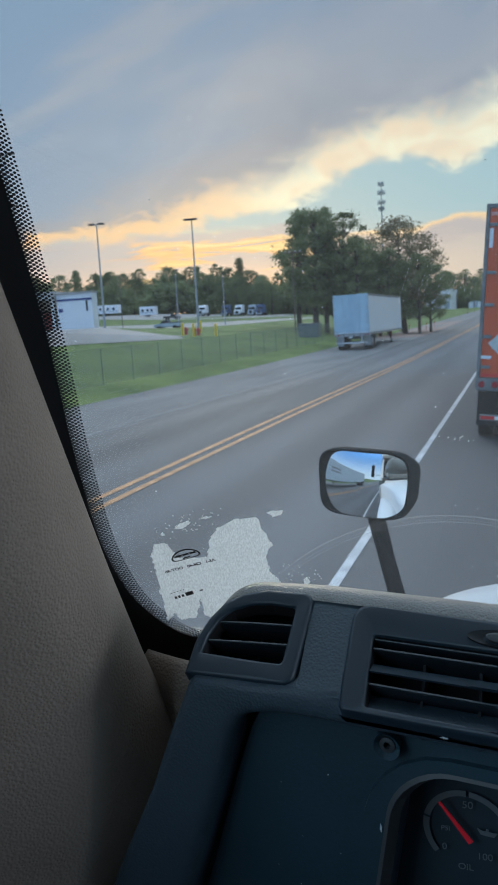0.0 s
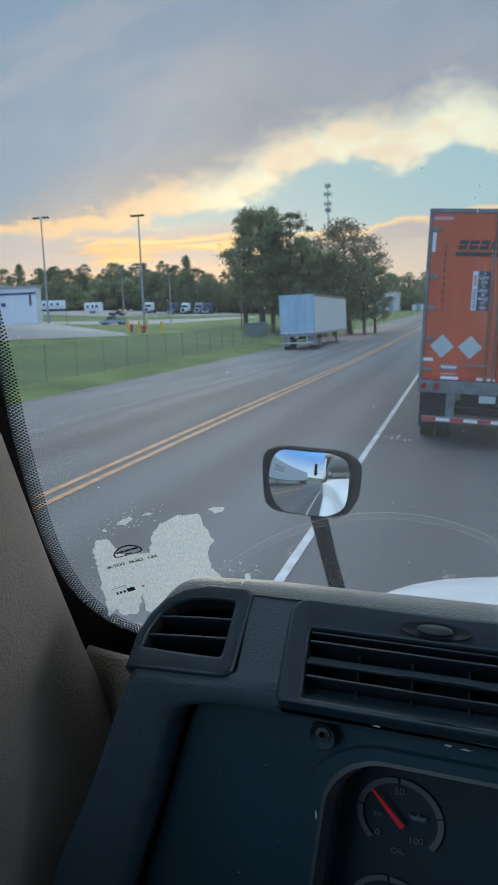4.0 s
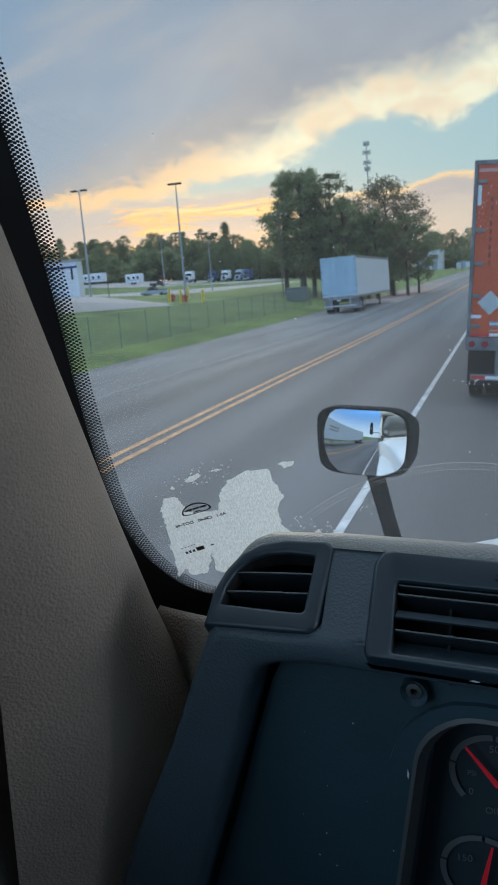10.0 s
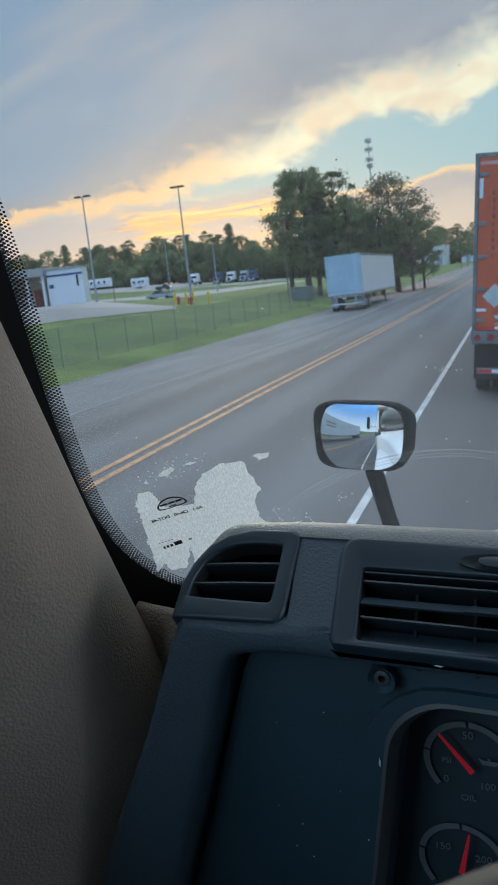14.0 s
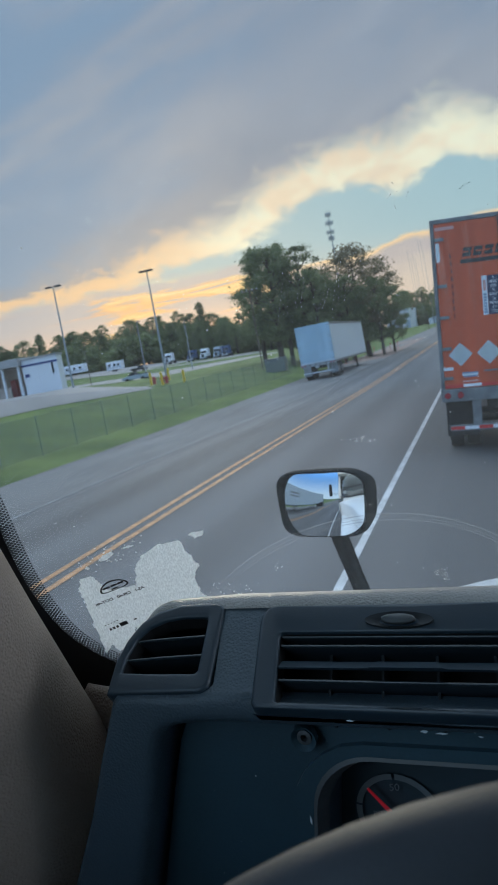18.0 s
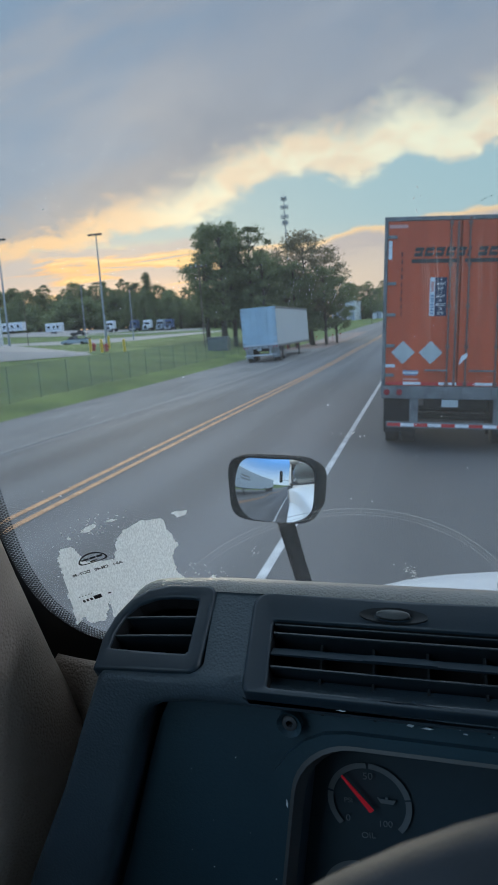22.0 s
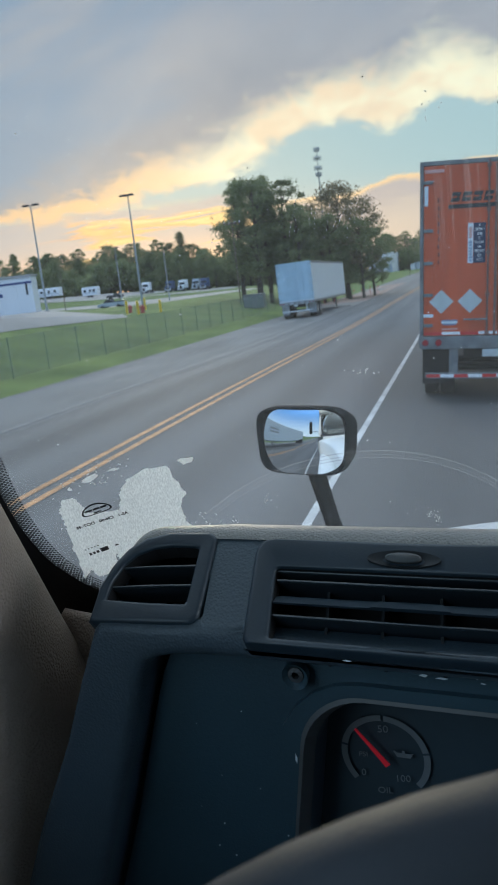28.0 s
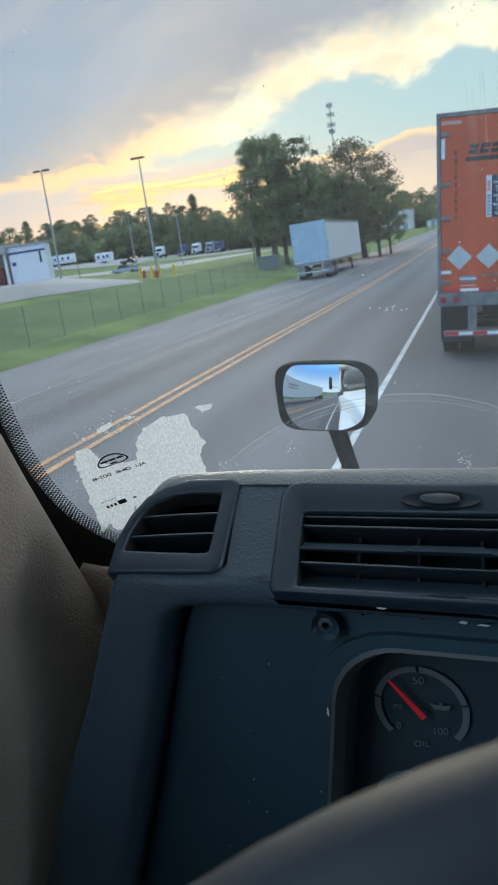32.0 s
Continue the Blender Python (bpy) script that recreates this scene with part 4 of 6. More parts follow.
# ---- vehicles in the yard ----
def tractor(x, y, paint, label, turn=0):
    t = thing("truck_tractor", label, "truck", pose(x, y, ground_z(x, y) + 0.05, 0, 0, turn), "parked truck tractors")
    part("cab", box(-1.2, 1.2, -0.2, 2.4, 1.0, 3.6, 0.18, seg=3), paint, t)
    part("hood", box(-1.0, 1.0, -1.9, -0.1, 0.9, 2.0, 0.2, seg=3), paint, t)
    part("windscreen", sheet([(-1.0, -0.23, 2.1), (1.0, -0.23, 2.1), (0.95, -0.21, 2.85), (-0.95, -0.21, 2.85)], (0, 0.02, 0)), WINDOW_DARK, t)
    part("grille", box(-0.5, 0.5, -1.96, -1.88, 0.9, 1.8, 0.02), DARK_STEEL, t)
    part("bumper", box(-1.15, 1.15, -2.1, -1.8, 0.45, 0.9, 0.06), GALVANISED, t)
    for s in (-1, 1):
        part("headlamp", box(s * 0.85 - 0.15, s * 0.85 + 0.15, -1.95, -1.85, 1.0, 1.25, 0.03), PALE, t)
        for yy in (-1.1, 2.0, 3.3):
            part("wheel", rod((s * 0.75, yy, 0.5), (s * 1.15, yy, 0.5), 0.5, seg=20), RUBBER, t)
    part("chassis", box(-0.4, 0.4, -1.5, 4.4, 0.7, 0.95), DARK_STEEL, t)


for x, y, p, n in ((-101, 250, CAB_WHITE, "white"), (-93.5, 252, TRUCK_BLUE, "dark blue"), (-89, 252, CAB_WHITE, "white"), (-85.0, 254, CAR_GREY, "pale grey"), (-81.5, 252, TRUCK_BLUE, "dark blue")):
    tractor(x, y, p, n + " truck tractor parked in the far yard")


def car(x, y, paint, label, turn=0, pickup=False):
    t = thing("pickup_truck" if pickup else "parked_car", label, "pickup" if pickup else "car", pose(x, y, ground_z(x, y) + 0.05, 0, 0, turn))
    bm = sheet([(-2.3, -0.85, 0.35), (2.3, -0.85, 0.35), (2.35, -0.85, 0.75), (1.3, -0.85, 0.95), (-2.2, -0.85, 1.0), (-2.35, -0.85, 0.7)], (0, 1.7, 0))
    bmesh.ops.bevel(bm, geom=bm.edges[:], offset=0.08, segments=2, affect="EDGES")
    part("body", bm, paint, t)
    r = (-0.3, 1.0) if pickup else (-1.7, 1.0)
    bm = sheet([(r[0], -0.75, 0.93), (r[1] + 0.3, -0.75, 0.93), (r[1] - 0.3, -0.75, 1.45), (r[0] + 0.4, -0.75, 1.48)], (0, 1.5, 0))
    bmesh.ops.bevel(bm, geom=bm.edges[:], offset=0.06, segments=2, affect="EDGES")
    part("cabin", bm, WINDOW_DARK, t)
    for wx in (-1.4, 1.4):
        for s in (-0.85, 0.65):
            part("wheel", rod((wx, s, 0.33), (wx, s + 0.2, 0.33), 0.33, seg=16), RUBBER, t)
    return t


pickup = car(-54.6, 120, CAR_GREY, "pale blue pickup with a dark bed cover in the yard", 180, True)
part("bed_cover", box(-2.28, -0.35, -0.80, 0.80, 0.95, 1.08, 0.03), CAR_DARK, pickup, "dark bed cover")
car(-92, 205, CAR_DARK, "dark pickup parked at the far yard", 0, True)


def camper(x, y, w, label):
    t = thing("camper_trailer", label, "camper", pose(x, y, ground_z(x, y) + 0.05), "white campers in the far yard")
    part("body", box(-w / 2, w / 2, -1.2, 1.2, 0.6, 3.2, 0.2, seg=3), SIDING, t)
    part("stripe", box(-w / 2 + 0.3, w / 2 - 0.3, -1.21, -1.19, 1.2, 1.5), CAR_GREY, t)
    for k in (-0.28, 0.05, 0.3):
        part("window", box(w * k - 0.4, w * k + 0.4, -1.22, -1.19, 1.7, 2.4, 0.03), WINDOW_DARK, t)
    for k in (-0.5, 0.5):
        part("wheel", rod((k, -1.1, 0.4), (k, -0.9, 0.4), 0.4, seg=14), RUBBER, t)


camper(-125, 230, 8.0, "white camper with dark windows in the far yard")
camper(-111, 230, 5.2, "plain white box camper in the far yard")
camper(-134, 232, 6.0, "white camper in the far yard")


# ---- bollards and red boxes ----
def bollard(x, y):
    t = thing("bollard", "yellow painted steel bollard on the grass edge", "bollard", pose(x, y, ground_z(x, y)), "yellow bollards round the hydrants")
    bm = rod((0, 0, -0.1), (0, 0, 1.05), 0.11, seg=14)
    part("post", bm, YELLOW_POST, t)
    part("cap", rod((0, 0, 1.05), (0, 0, 1.13), 0.11, 0.05, 14), YELLOW_POST, t)


for x, y in ((-28.35, 65), (-25.65, 66), (-29.5, 72), (-26.9, 64)):
    bollard(x, y)


def hydrant(x, y):
    t = thing("fire_hydrant", "red fire hydrant beside yellow bollards", "hydrant", pose(x, y, ground_z(x, y)) @ Matrix.Diagonal((0.8, 0.8, 0.8, 1)), "red hydrants")
    part("barrel", tube([(0, 0, 0), (0, 0, 0.1), (0, 0, 0.12), (0, 0, 0.75), (0, 0, 0.88)], [0.22, 0.22, 0.17, 0.17, 0.06], 14), RED_BOX, t)
    for s in (-1, 1):
        part("outlet", rod((s * 0.14, 0, 0.55), (s * 0.3, 0, 0.55), 0.09, seg=12), RED_BOX, t)


for x, y in ((-27.9, 66.5), (-27.3, 66), (-28.9, 67)):
    hydrant(x, y)


def stake(x, y):
    t = thing("marker_stake", "thin red marker stake beside the road", "stake", pose(x, y, ground_z(x, y)), "red marker stakes")
    part("stake", box(-0.02, 0.02, -0.02, 0.02, 0, 1.0, 0.006), RED_BOX, t)
    part("flag", box(-0.03, 0.12, -0.004, 0.004, 0.84, 0.98), RED_BOX, t)


for k in range(7):
    stake(-14.4 + 0.6 * k, 84 + 3.2 * k)

t = thing("utility_box", "grey steel utility box under the trees", "utility box", pose(-19.8, 76, ground_z(-19.8, 76)))
part("body", box(-1.0, 1.0, -0.5, 0.5, 0, 1.3, 0.04), STEEL, t)
part("lid", box(-1.05, 1.05, -0.55, 0.55, 1.3, 1.37, 0.02), STEEL, t)


# ---- trees ----
def tree(name, label, seed, h, spread, leaf_mat, crown_from=0.3, clumps=70, leaves=55, size=0.16, kind="broad"):
    """A tapered trunk, limbs, and a crown of many small leaves gathered in clumps with gaps between them."""
    rng = random.Random(seed)
    t = thing(name, label, "tree")
    lean = Vector((rng.uniform(-0.04, 0.04), rng.uniform(-0.04, 0.04), 1))
    pts = [lean * (h * 0.92 * k / 6) + Vector((rng.uniform(-0.1, 0.1), rng.uniform(-0.1, 0.1), 0)) * (k / 6) for k in range(7)]
    bm = tube(pts, [0.022 * h * (1.0 - 0.13 * k) for k in range(7)], 8)
    heads = []
    for k in range(clumps):
        f = crown_from + (1 - crown_from) * (k + rng.random()) / clumps
        s = (f - crown_from) / (1 - crown_from)
        width = (math.sin(math.pi * min(1, 0.15 + 0.85 * s)) ** 0.7 + 0.1) if kind == "broad" else (0.95 - 0.75 * s) * rng.uniform(0.5, 1.0)
        a, r = rng.uniform(0, 2 * math.pi), spread * width * math.sqrt(rng.uniform(0.12, 1.0))
        c = lean * (h * f) + Vector((r * math.cos(a), r * math.sin(a), rng.uniform(-0.3, 0.3)))
        heads.append(c)
        if k % 3 == 0:
            root = lean * (h * max(0.18, f - 0.13))
            mid = (root + c) / 2 + Vector((0, 0, -0.12 * (c - root).length * 0.4))
            tube([root, mid, c], [0.05 + 0.004 * h, 0.04, 0.012], 5, bm)
    part("trunk", bm, BARK, t)
    lv, lf = [], []
    for c in heads:
        cr = rng.uniform(0.45, 1.0) * spread * 0.30
        for _ in range(leaves):
            d = Vector((rng.gauss(0, 1), rng.gauss(0, 1), rng.gauss(0, 0.62)))
            p = c + d * cr * 0.55
            n = Vector((rng.gauss(0, 1), rng.gauss(0, 1), rng.gauss(0.5, 1))).normalized()
            u = n.orthogonal().normalized()
            w = n.cross(u)
            u, w = u * size * rng.uniform(0.7, 1.5), w * size * rng.uniform(0.5, 1.0)
            i = len(lv)
            lv += [p - u, p - w * 0.8, p + u, p + w]
            lf.append((i, i + 1, i + 2, i + 3))
    me = bpy.data.meshes.new("crown")
    me.from_pydata(lv, [], lf)
    me.materials.append(leaf_mat)
    o = new("crown", me)
    o.parent = t
    return t


KINDS = [tree("oak_tree", "dark green broad-crowned tree with open gaps", 11, 10.5, 3.1, LEAF, 0.26, 76, 165, 0.088),
         tree("pine_tree", "tall dark pine with ragged layered boughs", 12, 12.5, 2.6, LEAF, 0.32, 72, 155, 0.082, "pine"),
         tree("oak_tree", "dark green broad-crowned tree with thin top", 13, 9.5, 3.3, LEAF, 0.24, 74, 160, 0.088),
         tree("pine_tree", "tall thin-topped pine with bare lower trunk", 14, 12.0, 2.4, LEAF, 0.40, 58, 150, 0.084, "broad"),
         tree("oak_tree", "rust-tinged tree at the yard edge", 15, 9.0, 3.0, LEAF_RUST, 0.25, 76, 160, 0.085),
         tree("shrub", "low dark undergrowth shrub", 16, 3.2, 2.6, LEAF, 0.08, 40, 60, 0.14)]
GROVE = [(1, -25.9, 86, 1.12), (3, -24.2, 88, 1.16), (0, -22.6, 84, 1.34), (2, -21.0, 90, 1.06), (3, -19.0, 85, 1.19), (0, -17.2, 87, 1.08), (3, -16.4, 84, 0.95), (2, -15.0, 90, 1.02), (0, -13.2, 88, 0.98), (4, -11.6, 92, 1.54),
         (2, -9.2, 90, 1.0), (0, -8.2, 94, 0.80), (2, -24.4, 94, 0.9), (0, -18.5, 95, 0.98), (2, -13.0, 97, 0.92), (1, -21.8, 86, 1.16)]
rng = random.Random(5)


def plant(k, x, y, s, turn):
    o = copy_thing(KINDS[k], Matrix.Identity(4))
    o.matrix_basis = pose(x, y, ground_z(x, y) - 0.05, 0, 0, turn) @ Matrix.Diagonal((s * 1.02, s * 1.02, s, 1))
    o["group"] = "grove behind the trailer" if y < 110 else "far tree line"


for k, x, y, s in GROVE:
    plant(k, -23.5 + (x + 25.9) * 0.75, y, s * 0.89, rng.uniform(0, 360))
for k in range(74):
    x = -165 + 132 * k / 73 + rng.uniform(-1.5, 1.5)
    kind = rng.choice((0, 2, 3, 0, 1, 2))
    if k == 42:
        kind = 4
    y = rng.uniform(290, 330)
    plant(kind, x * 1.45, y, (1.12 if x < -85 else 0.98) * rng.uniform(1.2, 1.55) * (1.0 if rng.random() < 0.85 else 1.15), rng.uniform(0, 360))
for k in range(120):
    plant(5, -250 + 206 * k / 119 + rng.uniform(-2, 2), rng.uniform(285, 335), rng.uniform(2.4, 3.5), rng.uniform(0, 360))
for k in range(16):
    plant(rng.choice((0, 2)), -104 + 46 * k / 15 + rng.uniform(-2, 2), rng.uniform(268, 284), rng.uniform(1.05, 1.35), rng.uniform(0, 360))
for k in range(22):
    plant(rng.choice((0, 2, 3)), -40 + 60 * k / 21 + rng.uniform(-2, 2), rng.uniform(400, 440), rng.uniform(1.35, 1.75), rng.uniform(0, 360))
for k in range(18):
    plant(5, -30 + 44 * k / 17 + rng.uniform(-1, 1), rng.uniform(385, 398), rng.uniform(2.2, 3.2), rng.uniform(0, 360))
for o in KINDS:
    for c in (*o.children_recursive, o):
        bpy.data.objects.remove(c)


# ---- oil stains on the lane ----
def stain(x, y, a, b, seed):
    rng = random.Random(seed)
    bm = bmesh.new()
    ring_ = []
    for k in range(22):
        t = 2 * math.pi * k / 22
        r = rng.uniform(0.6, 1.0)
        px, py = x + a * r * math.cos(t), y + b * r * math.sin(t)
        ring_.append(bm.verts.new((px, py, ground_z(px, py) + 0.0345)))
    bm.faces.new(ring_)
    part("oil_stain", bm, OIL_STAIN, road, "dark oil stain" if x > -9 else "dark crack patch on the shoulder")


for k, (x, y, a, b) in enumerate(((-0.15, 9.6, 0.10, 0.14), (0.1, 10.2, 0.16, 0.10), (0.35, 9.9, 0.09, 0.16), (0.2, 7.4, 0.12, 0.10), (-0.35, 6.9, 0.07, 0.10), (0.45, 8.6, 0.15, 0.2), (-3.6, 17, 0.12, 0.6), (-3.9, 26, 0.10, 0.9), (-13.6, 31, 0.16, 2.4), (-13.2, 35, 0.12, 3.0), (-14.4, 29, 0.22, 1.4), (-12.4, 39, 0.10, 2.6), (-14.7, 43, 0.18, 2.2), (0.55, 6.2, 0.09, 0.07), (1.0, 7.9, 0.2, 0.12))):
    stain(x, y, a, b, k)

# ---- own truck: outside ----
XC = 0.45
truck = thing("own_truck_cab", "white conventional truck cab with taupe pillar trim", "truck cab")


def glass_y(x, z):
    """The inside of the curved, raked windscreen."""
    a, b = max(0.0, -0.1 - x), max(0.0, x - 1.0)
    return 0.80 + 0.04 * (min(x, 0.45) + 0.1) - 1.09 * (a * a + b * b) - 0.45 * (z - 2.2)


def hood():
    bm = bmesh.new()
    ys = steps(0.98, 2.9, 0.06)
    prof = [(0.98, 2.0), (1.4, 1.938), (1.7, 1.872), (2.0, 1.785), (2.3, 1.68), (2.6, 1.52), (2.9, 1.2)]

    def top(y):
        for (a, za), (b, zb) in zip(prof, prof[1:]):
            if y <= b + 1e-6:
                return za + (zb - za) * (y - a) / (b - a)

    rows = []
    for y in ys:
        half = 0.86 - 0.12 * (y - 0.98) / 1.9 + 0.21 * max(0.0, 1 - (y - 0.98) / 0.55) ** 2
        row = []
        for k in range(33):
            u = -1 + k / 16
            row.append(bm.verts.new((XC + half * math.copysign(min(1, abs(u) * 1.08), u), y, top(y) - 0.028 * u * u - 0.10 * abs(u) ** 7 - (0.75 if abs(u) > 0.99 else 0.0))))
        rows.append(row)
    for a, b in zip(rows, rows[1:]):
        for k in range(32):
            bm.faces.new((a[k], a[k + 1], b[k + 1], b[k]))
    part("hood", bm, CAB_WHITE, truck, "glossy white hood", smooth=True)


hood()
for a, b in ((-0.64, -0.395), (1.295, 1.54)):
    part("cowl_side", box(a, b, 0.94, 1.0, 1.1, 1.90, 0.02), CAB_WHITE, truck)
for a, b in ((-0.62, -0.36), (1.26, 1.52)):
    part("fender", box(a, b, 0.98, 2.12, 1.05, 1.60, 0.09, seg=4), CAB_WHITE, truck, "white front fender")
part("cowl", box(-0.5, 1.4, 0.87, 1.0, 1.9, 2.02, 0.02), CAB_WHITE, truck)
for s, x in ((-1, -0.64), (1, 1.54)):
    a, b = sorted((x, x - s * 0.05))
    part("door_panel", box(a, b, -0.75, 0.62, 1.1, 2.15, 0.01), CAB_WHITE, truck, "white door")
    part("side_wall", box(a, b, -1.95, -0.75, 1.1, 3.08, 0.01), CAB_WHITE, truck)
    part("door_head", box(a, b, -0.75, 0.35, 2.95, 3.08, 0.01), CAB_WHITE, truck)
    part("side_window", box(x - s * 0.02 - 0.002, x - s * 0.02 + 0.002, -0.75, 0.4, 2.15, 2.95), DOOR_GLASS, truck)
    # the pillar's outer skin, between windscreen and door
    x2 = x - s * 0.09
    bm = bmesh.new()
    lo = [(x, 0.62, 2.1), (x, 0.42, 2.1), (x2, 0.60, 2.1), (x2, 0.66, 2.1)]
    hi = [(x - s * 0.04, 0.30, 2.98), (x - s * 0.04, 0.12, 2.98), (x2, 0.22, 2.98), (x2, 0.32, 2.98)]
    va, vb = [bm.verts.new(p) for p in lo], [bm.verts.new(p) for p in hi]
    for k in range(4):
        bm.faces.new((va[k], va[(k + 1) % 4], vb[(k + 1) % 4], vb[k]))
    bm.faces.new(va), bm.faces.new(vb)
    bmesh.ops.recalc_face_normals(bm, faces=bm.faces[:])
    part("pillar_skin", bm, CAB_WHITE, truck, "white outer pillar")
    part("fender_side", box(a, b, 0.62, 1.0, 1.1, 1.90, 0.02), CAB_WHITE, truck)
part("roof_skin", box(-0.64, 1.54, -1.95, 0.45, 3.05, 3.1, 0.02), CAB_WHITE, truck)
part("header_skin", box(-0.64, 1.54, 0.30, 0.48, 2.94, 3.07, 0.03), CAB_WHITE, truck)
part("headliner", box(-0.59, 1.49, -1.9, 0.32, 3.0, 3.04), LINER, truck)
part("header_trim", box(-0.59, 1.49, 0.2, 0.34, 2.86, 3.0, 0.02), LINER, truck)
part("rear_wall", box(-0.64, 1.54, -2.0, -1.95, 1.1, 3.08), LINER, truck)
part("cab_floor", box(-0.64, 1.54, -1.95, 0.95, 1.1, 1.15), DASH, truck)
part("firewall", box(-0.64, 1.54, 0.93, 0.97, 1.1, 2.02), DASH, truck)
for s, x in ((-1, -0.59), (1, 1.49)):
    a, b = sorted((x, x - s * 0.03))
    part("door_trim", box(a, b, -0.75, 0.6, 1.15, 2.12, 0.01), LINER, truck)
part("seat", box(-0.25, 0.3, -0.75, -0.2, 1.3, 1.75, 0.06), DASH, truck)
part("seat_back", box(-0.22, 0.27, -0.95, -0.75, 1.7, 2.55, 0.06), DASH, truck)
# running gear under the cab
part("chassis_rail", box(-0.05, 0.07, -1.9, 2.7, 0.75, 0.98, 0.01), DARK_STEEL, truck)
part("chassis_rail", box(0.83, 0.95, -1.9, 2.7, 0.75, 0.98, 0.01), DARK_STEEL, truck)
part("cab_mount", box(-0.3, 1.2, -1.5, -1.3, 0.95, 1.11, 0.01), DARK_STEEL, truck)
part("front_bumper", box(-0.60, 1.50, 2.72, 2.92, 0.45, 0.85, 0.05), GALVANISED, truck, "steel front bumper")
for x in (-0.58, 1.18):
    for y in (1.62, -1.35):
        g = ground_z(x + 0.15, y) + 0.03
        tyre = part("tyre", rod((x, y, g + 0.5), (x + 0.30, y, g + 0.5), 0.5, seg=32), RUBBER, truck)
        part("rim", rod((x - 0.01, y, g + 0.5), (x + 0.31, y, g + 0.5), 0.29, seg=24), GALVANISED, tyre)
for y in (1.62, -1.35):
    part("axle", rod((-0.4, y, 0.42), (1.3, y, 0.42), 0.06), DARK_STEEL, truck)
    for x in (0.01, 0.89):
        part("spring_hanger", box(x - 0.05, x + 0.05, y - 0.3, y + 0.3, 0.44, 0.76, 0.01), DARK_STEEL, truck)
# door mirror, seen in the hood mirror
part("door_mirror", box(-0.97, -0.87, 0.50, 0.62, 2.12, 2.55, 0.03), MIRROR_SHELL, truck, "tall black door mirror")
part("mirror_arm", rod((-0.63, 0.45, 2.2), (-0.9, 0.56, 2.2), 0.009), MIRROR_SHELL, truck)


def windscreen():
    bm = bmesh.new()
    xs, zs = steps(-0.56, 1.46, 0.025), steps(2.0, 2.9, 0.05)
    layers = []
    for off in (0.0, 0.005):
        layers.append([[bm.verts.new((x, glass_y(x, z) + 0.003 + off, z)) for x in xs] for z in zs])
    for n, g in enumerate(layers):
        for a, b in zip(g, g[1:]):
            for k in range(len(xs) - 1):
                q = (a[k], a[k + 1], b[k + 1], b[k])
                bm.faces.new(q if n == 0 else q[::-1])
    ob = part("windscreen", bm, GLASS, truck, "raked curved windscreen with dust specks", smooth=True)
    return ob


screen = windscreen()


# ---- hood mirror ----
def hood_mirror():
    m = Matrix.Translation((-0.533, 2.0, 2.014)) @ pose(0, 0, 0, MIRROR_PITCH, 0, MIRROR_TURN) @ pose(0, 0, 0, 0, 0, -2.5)
    t = thing("hood_mirror", "black convex hood mirror on a slanted post", "mirror", m)

    def loop(w, h, z, ox=0.0, e=4.2, n=56):
        out = []
        for k in range(n):
            a = 2 * math.pi * k / n
            c, s = math.cos(a), math.sin(a)
            r = (abs(c) ** e + abs(s) ** e) ** (-1 / e)
            out.append((ox + w * r * c * (1.0 + 0.05 * s), h * r * s, z))
        return out

    bm = bmesh.new()
    rings = [[bm.verts.new(p) for p in loop(*q)] for q in ((0.1262, 0.0864, -0.024, -0.0036, 4.8), (0.1264, 0.0866, -0.004, -0.0036, 4.8), (0.1272, 0.0877, -0.002, -0.0036, 4.9), (0.1288, 0.0902, -0.003, -0.0036, 4.9), (0.1300, 0.0920, -0.008, -0.0036, 5.0), (0.1310, 0.0930, -0.036, -0.0035, 5.0),
                                                               (0.124, 0.078, -0.080, 0.004, 4.2), (0.08, 0.045, -0.105, 0.004, 4.0))]
    for a, b in zip(rings, rings[1:]):
        for k in range(56):
            bm.faces.new((a[k], a[(k + 1) % 56], b[(k + 1) % 56], b[k]))
    bm.faces.new(rings[-1])
    bmesh.ops.recalc_face_normals(bm, faces=bm.faces[:])
    part("shell", bm, MIRROR_SHELL, t, "black plastic shell", smooth=True)
    bm = bmesh.new()
    R = MIRROR_RADIUS
    rim = loop(0.1264, 0.0866, 0, 0.0, 4.8)
    edge_z = math.sqrt(R * R - 0.1264 ** 2)
    vs = [[bm.verts.new((p[0] * f - 0.0036, p[1] * f, math.sqrt(R * R - (p[0] * f) ** 2 - (p[1] * f) ** 2) - edge_z - 0.014)) for p in rim] for f in (0.02, 0.15, 0.3, 0.45, 0.6, 0.75, 0.9, 1.0)]
    for a, b in zip(vs, vs[1:]):
        for k in range(56):
            bm.faces.new((a[k], b[k], b[(k + 1) % 56], a[(k + 1) % 56]))
    bm.faces.new(vs[0])
    bmesh.ops.recalc_face_normals(bm, faces=bm.faces[:])
    part("mirror_glass", bm, MIRROR, t, "bulged mirror glass", smooth=True)
    inv = m.inverted()
    pts = [inv @ Vector(p) for p in ((-0.518, 2.05, 1.96), (-0.508, 2.05, 1.90), (-0.486, 2.06, 1.79), (-0.462, 2.07, 1.68), (-0.435, 2.08, 1.56))]
    part("post", tube(pts, [0.026, 0.024, 0.022, 0.023, 0.028], 14), MIRROR_SHELL, t, "slanted black post", smooth=True)
    part("bracket", rod(inv @ Vector((-0.445, 2.08, 1.58)), inv @ Vector((-0.24, 2.08, 1.54)), 0.04, 0.06), MIRROR_SHELL, t)


hood_mirror()

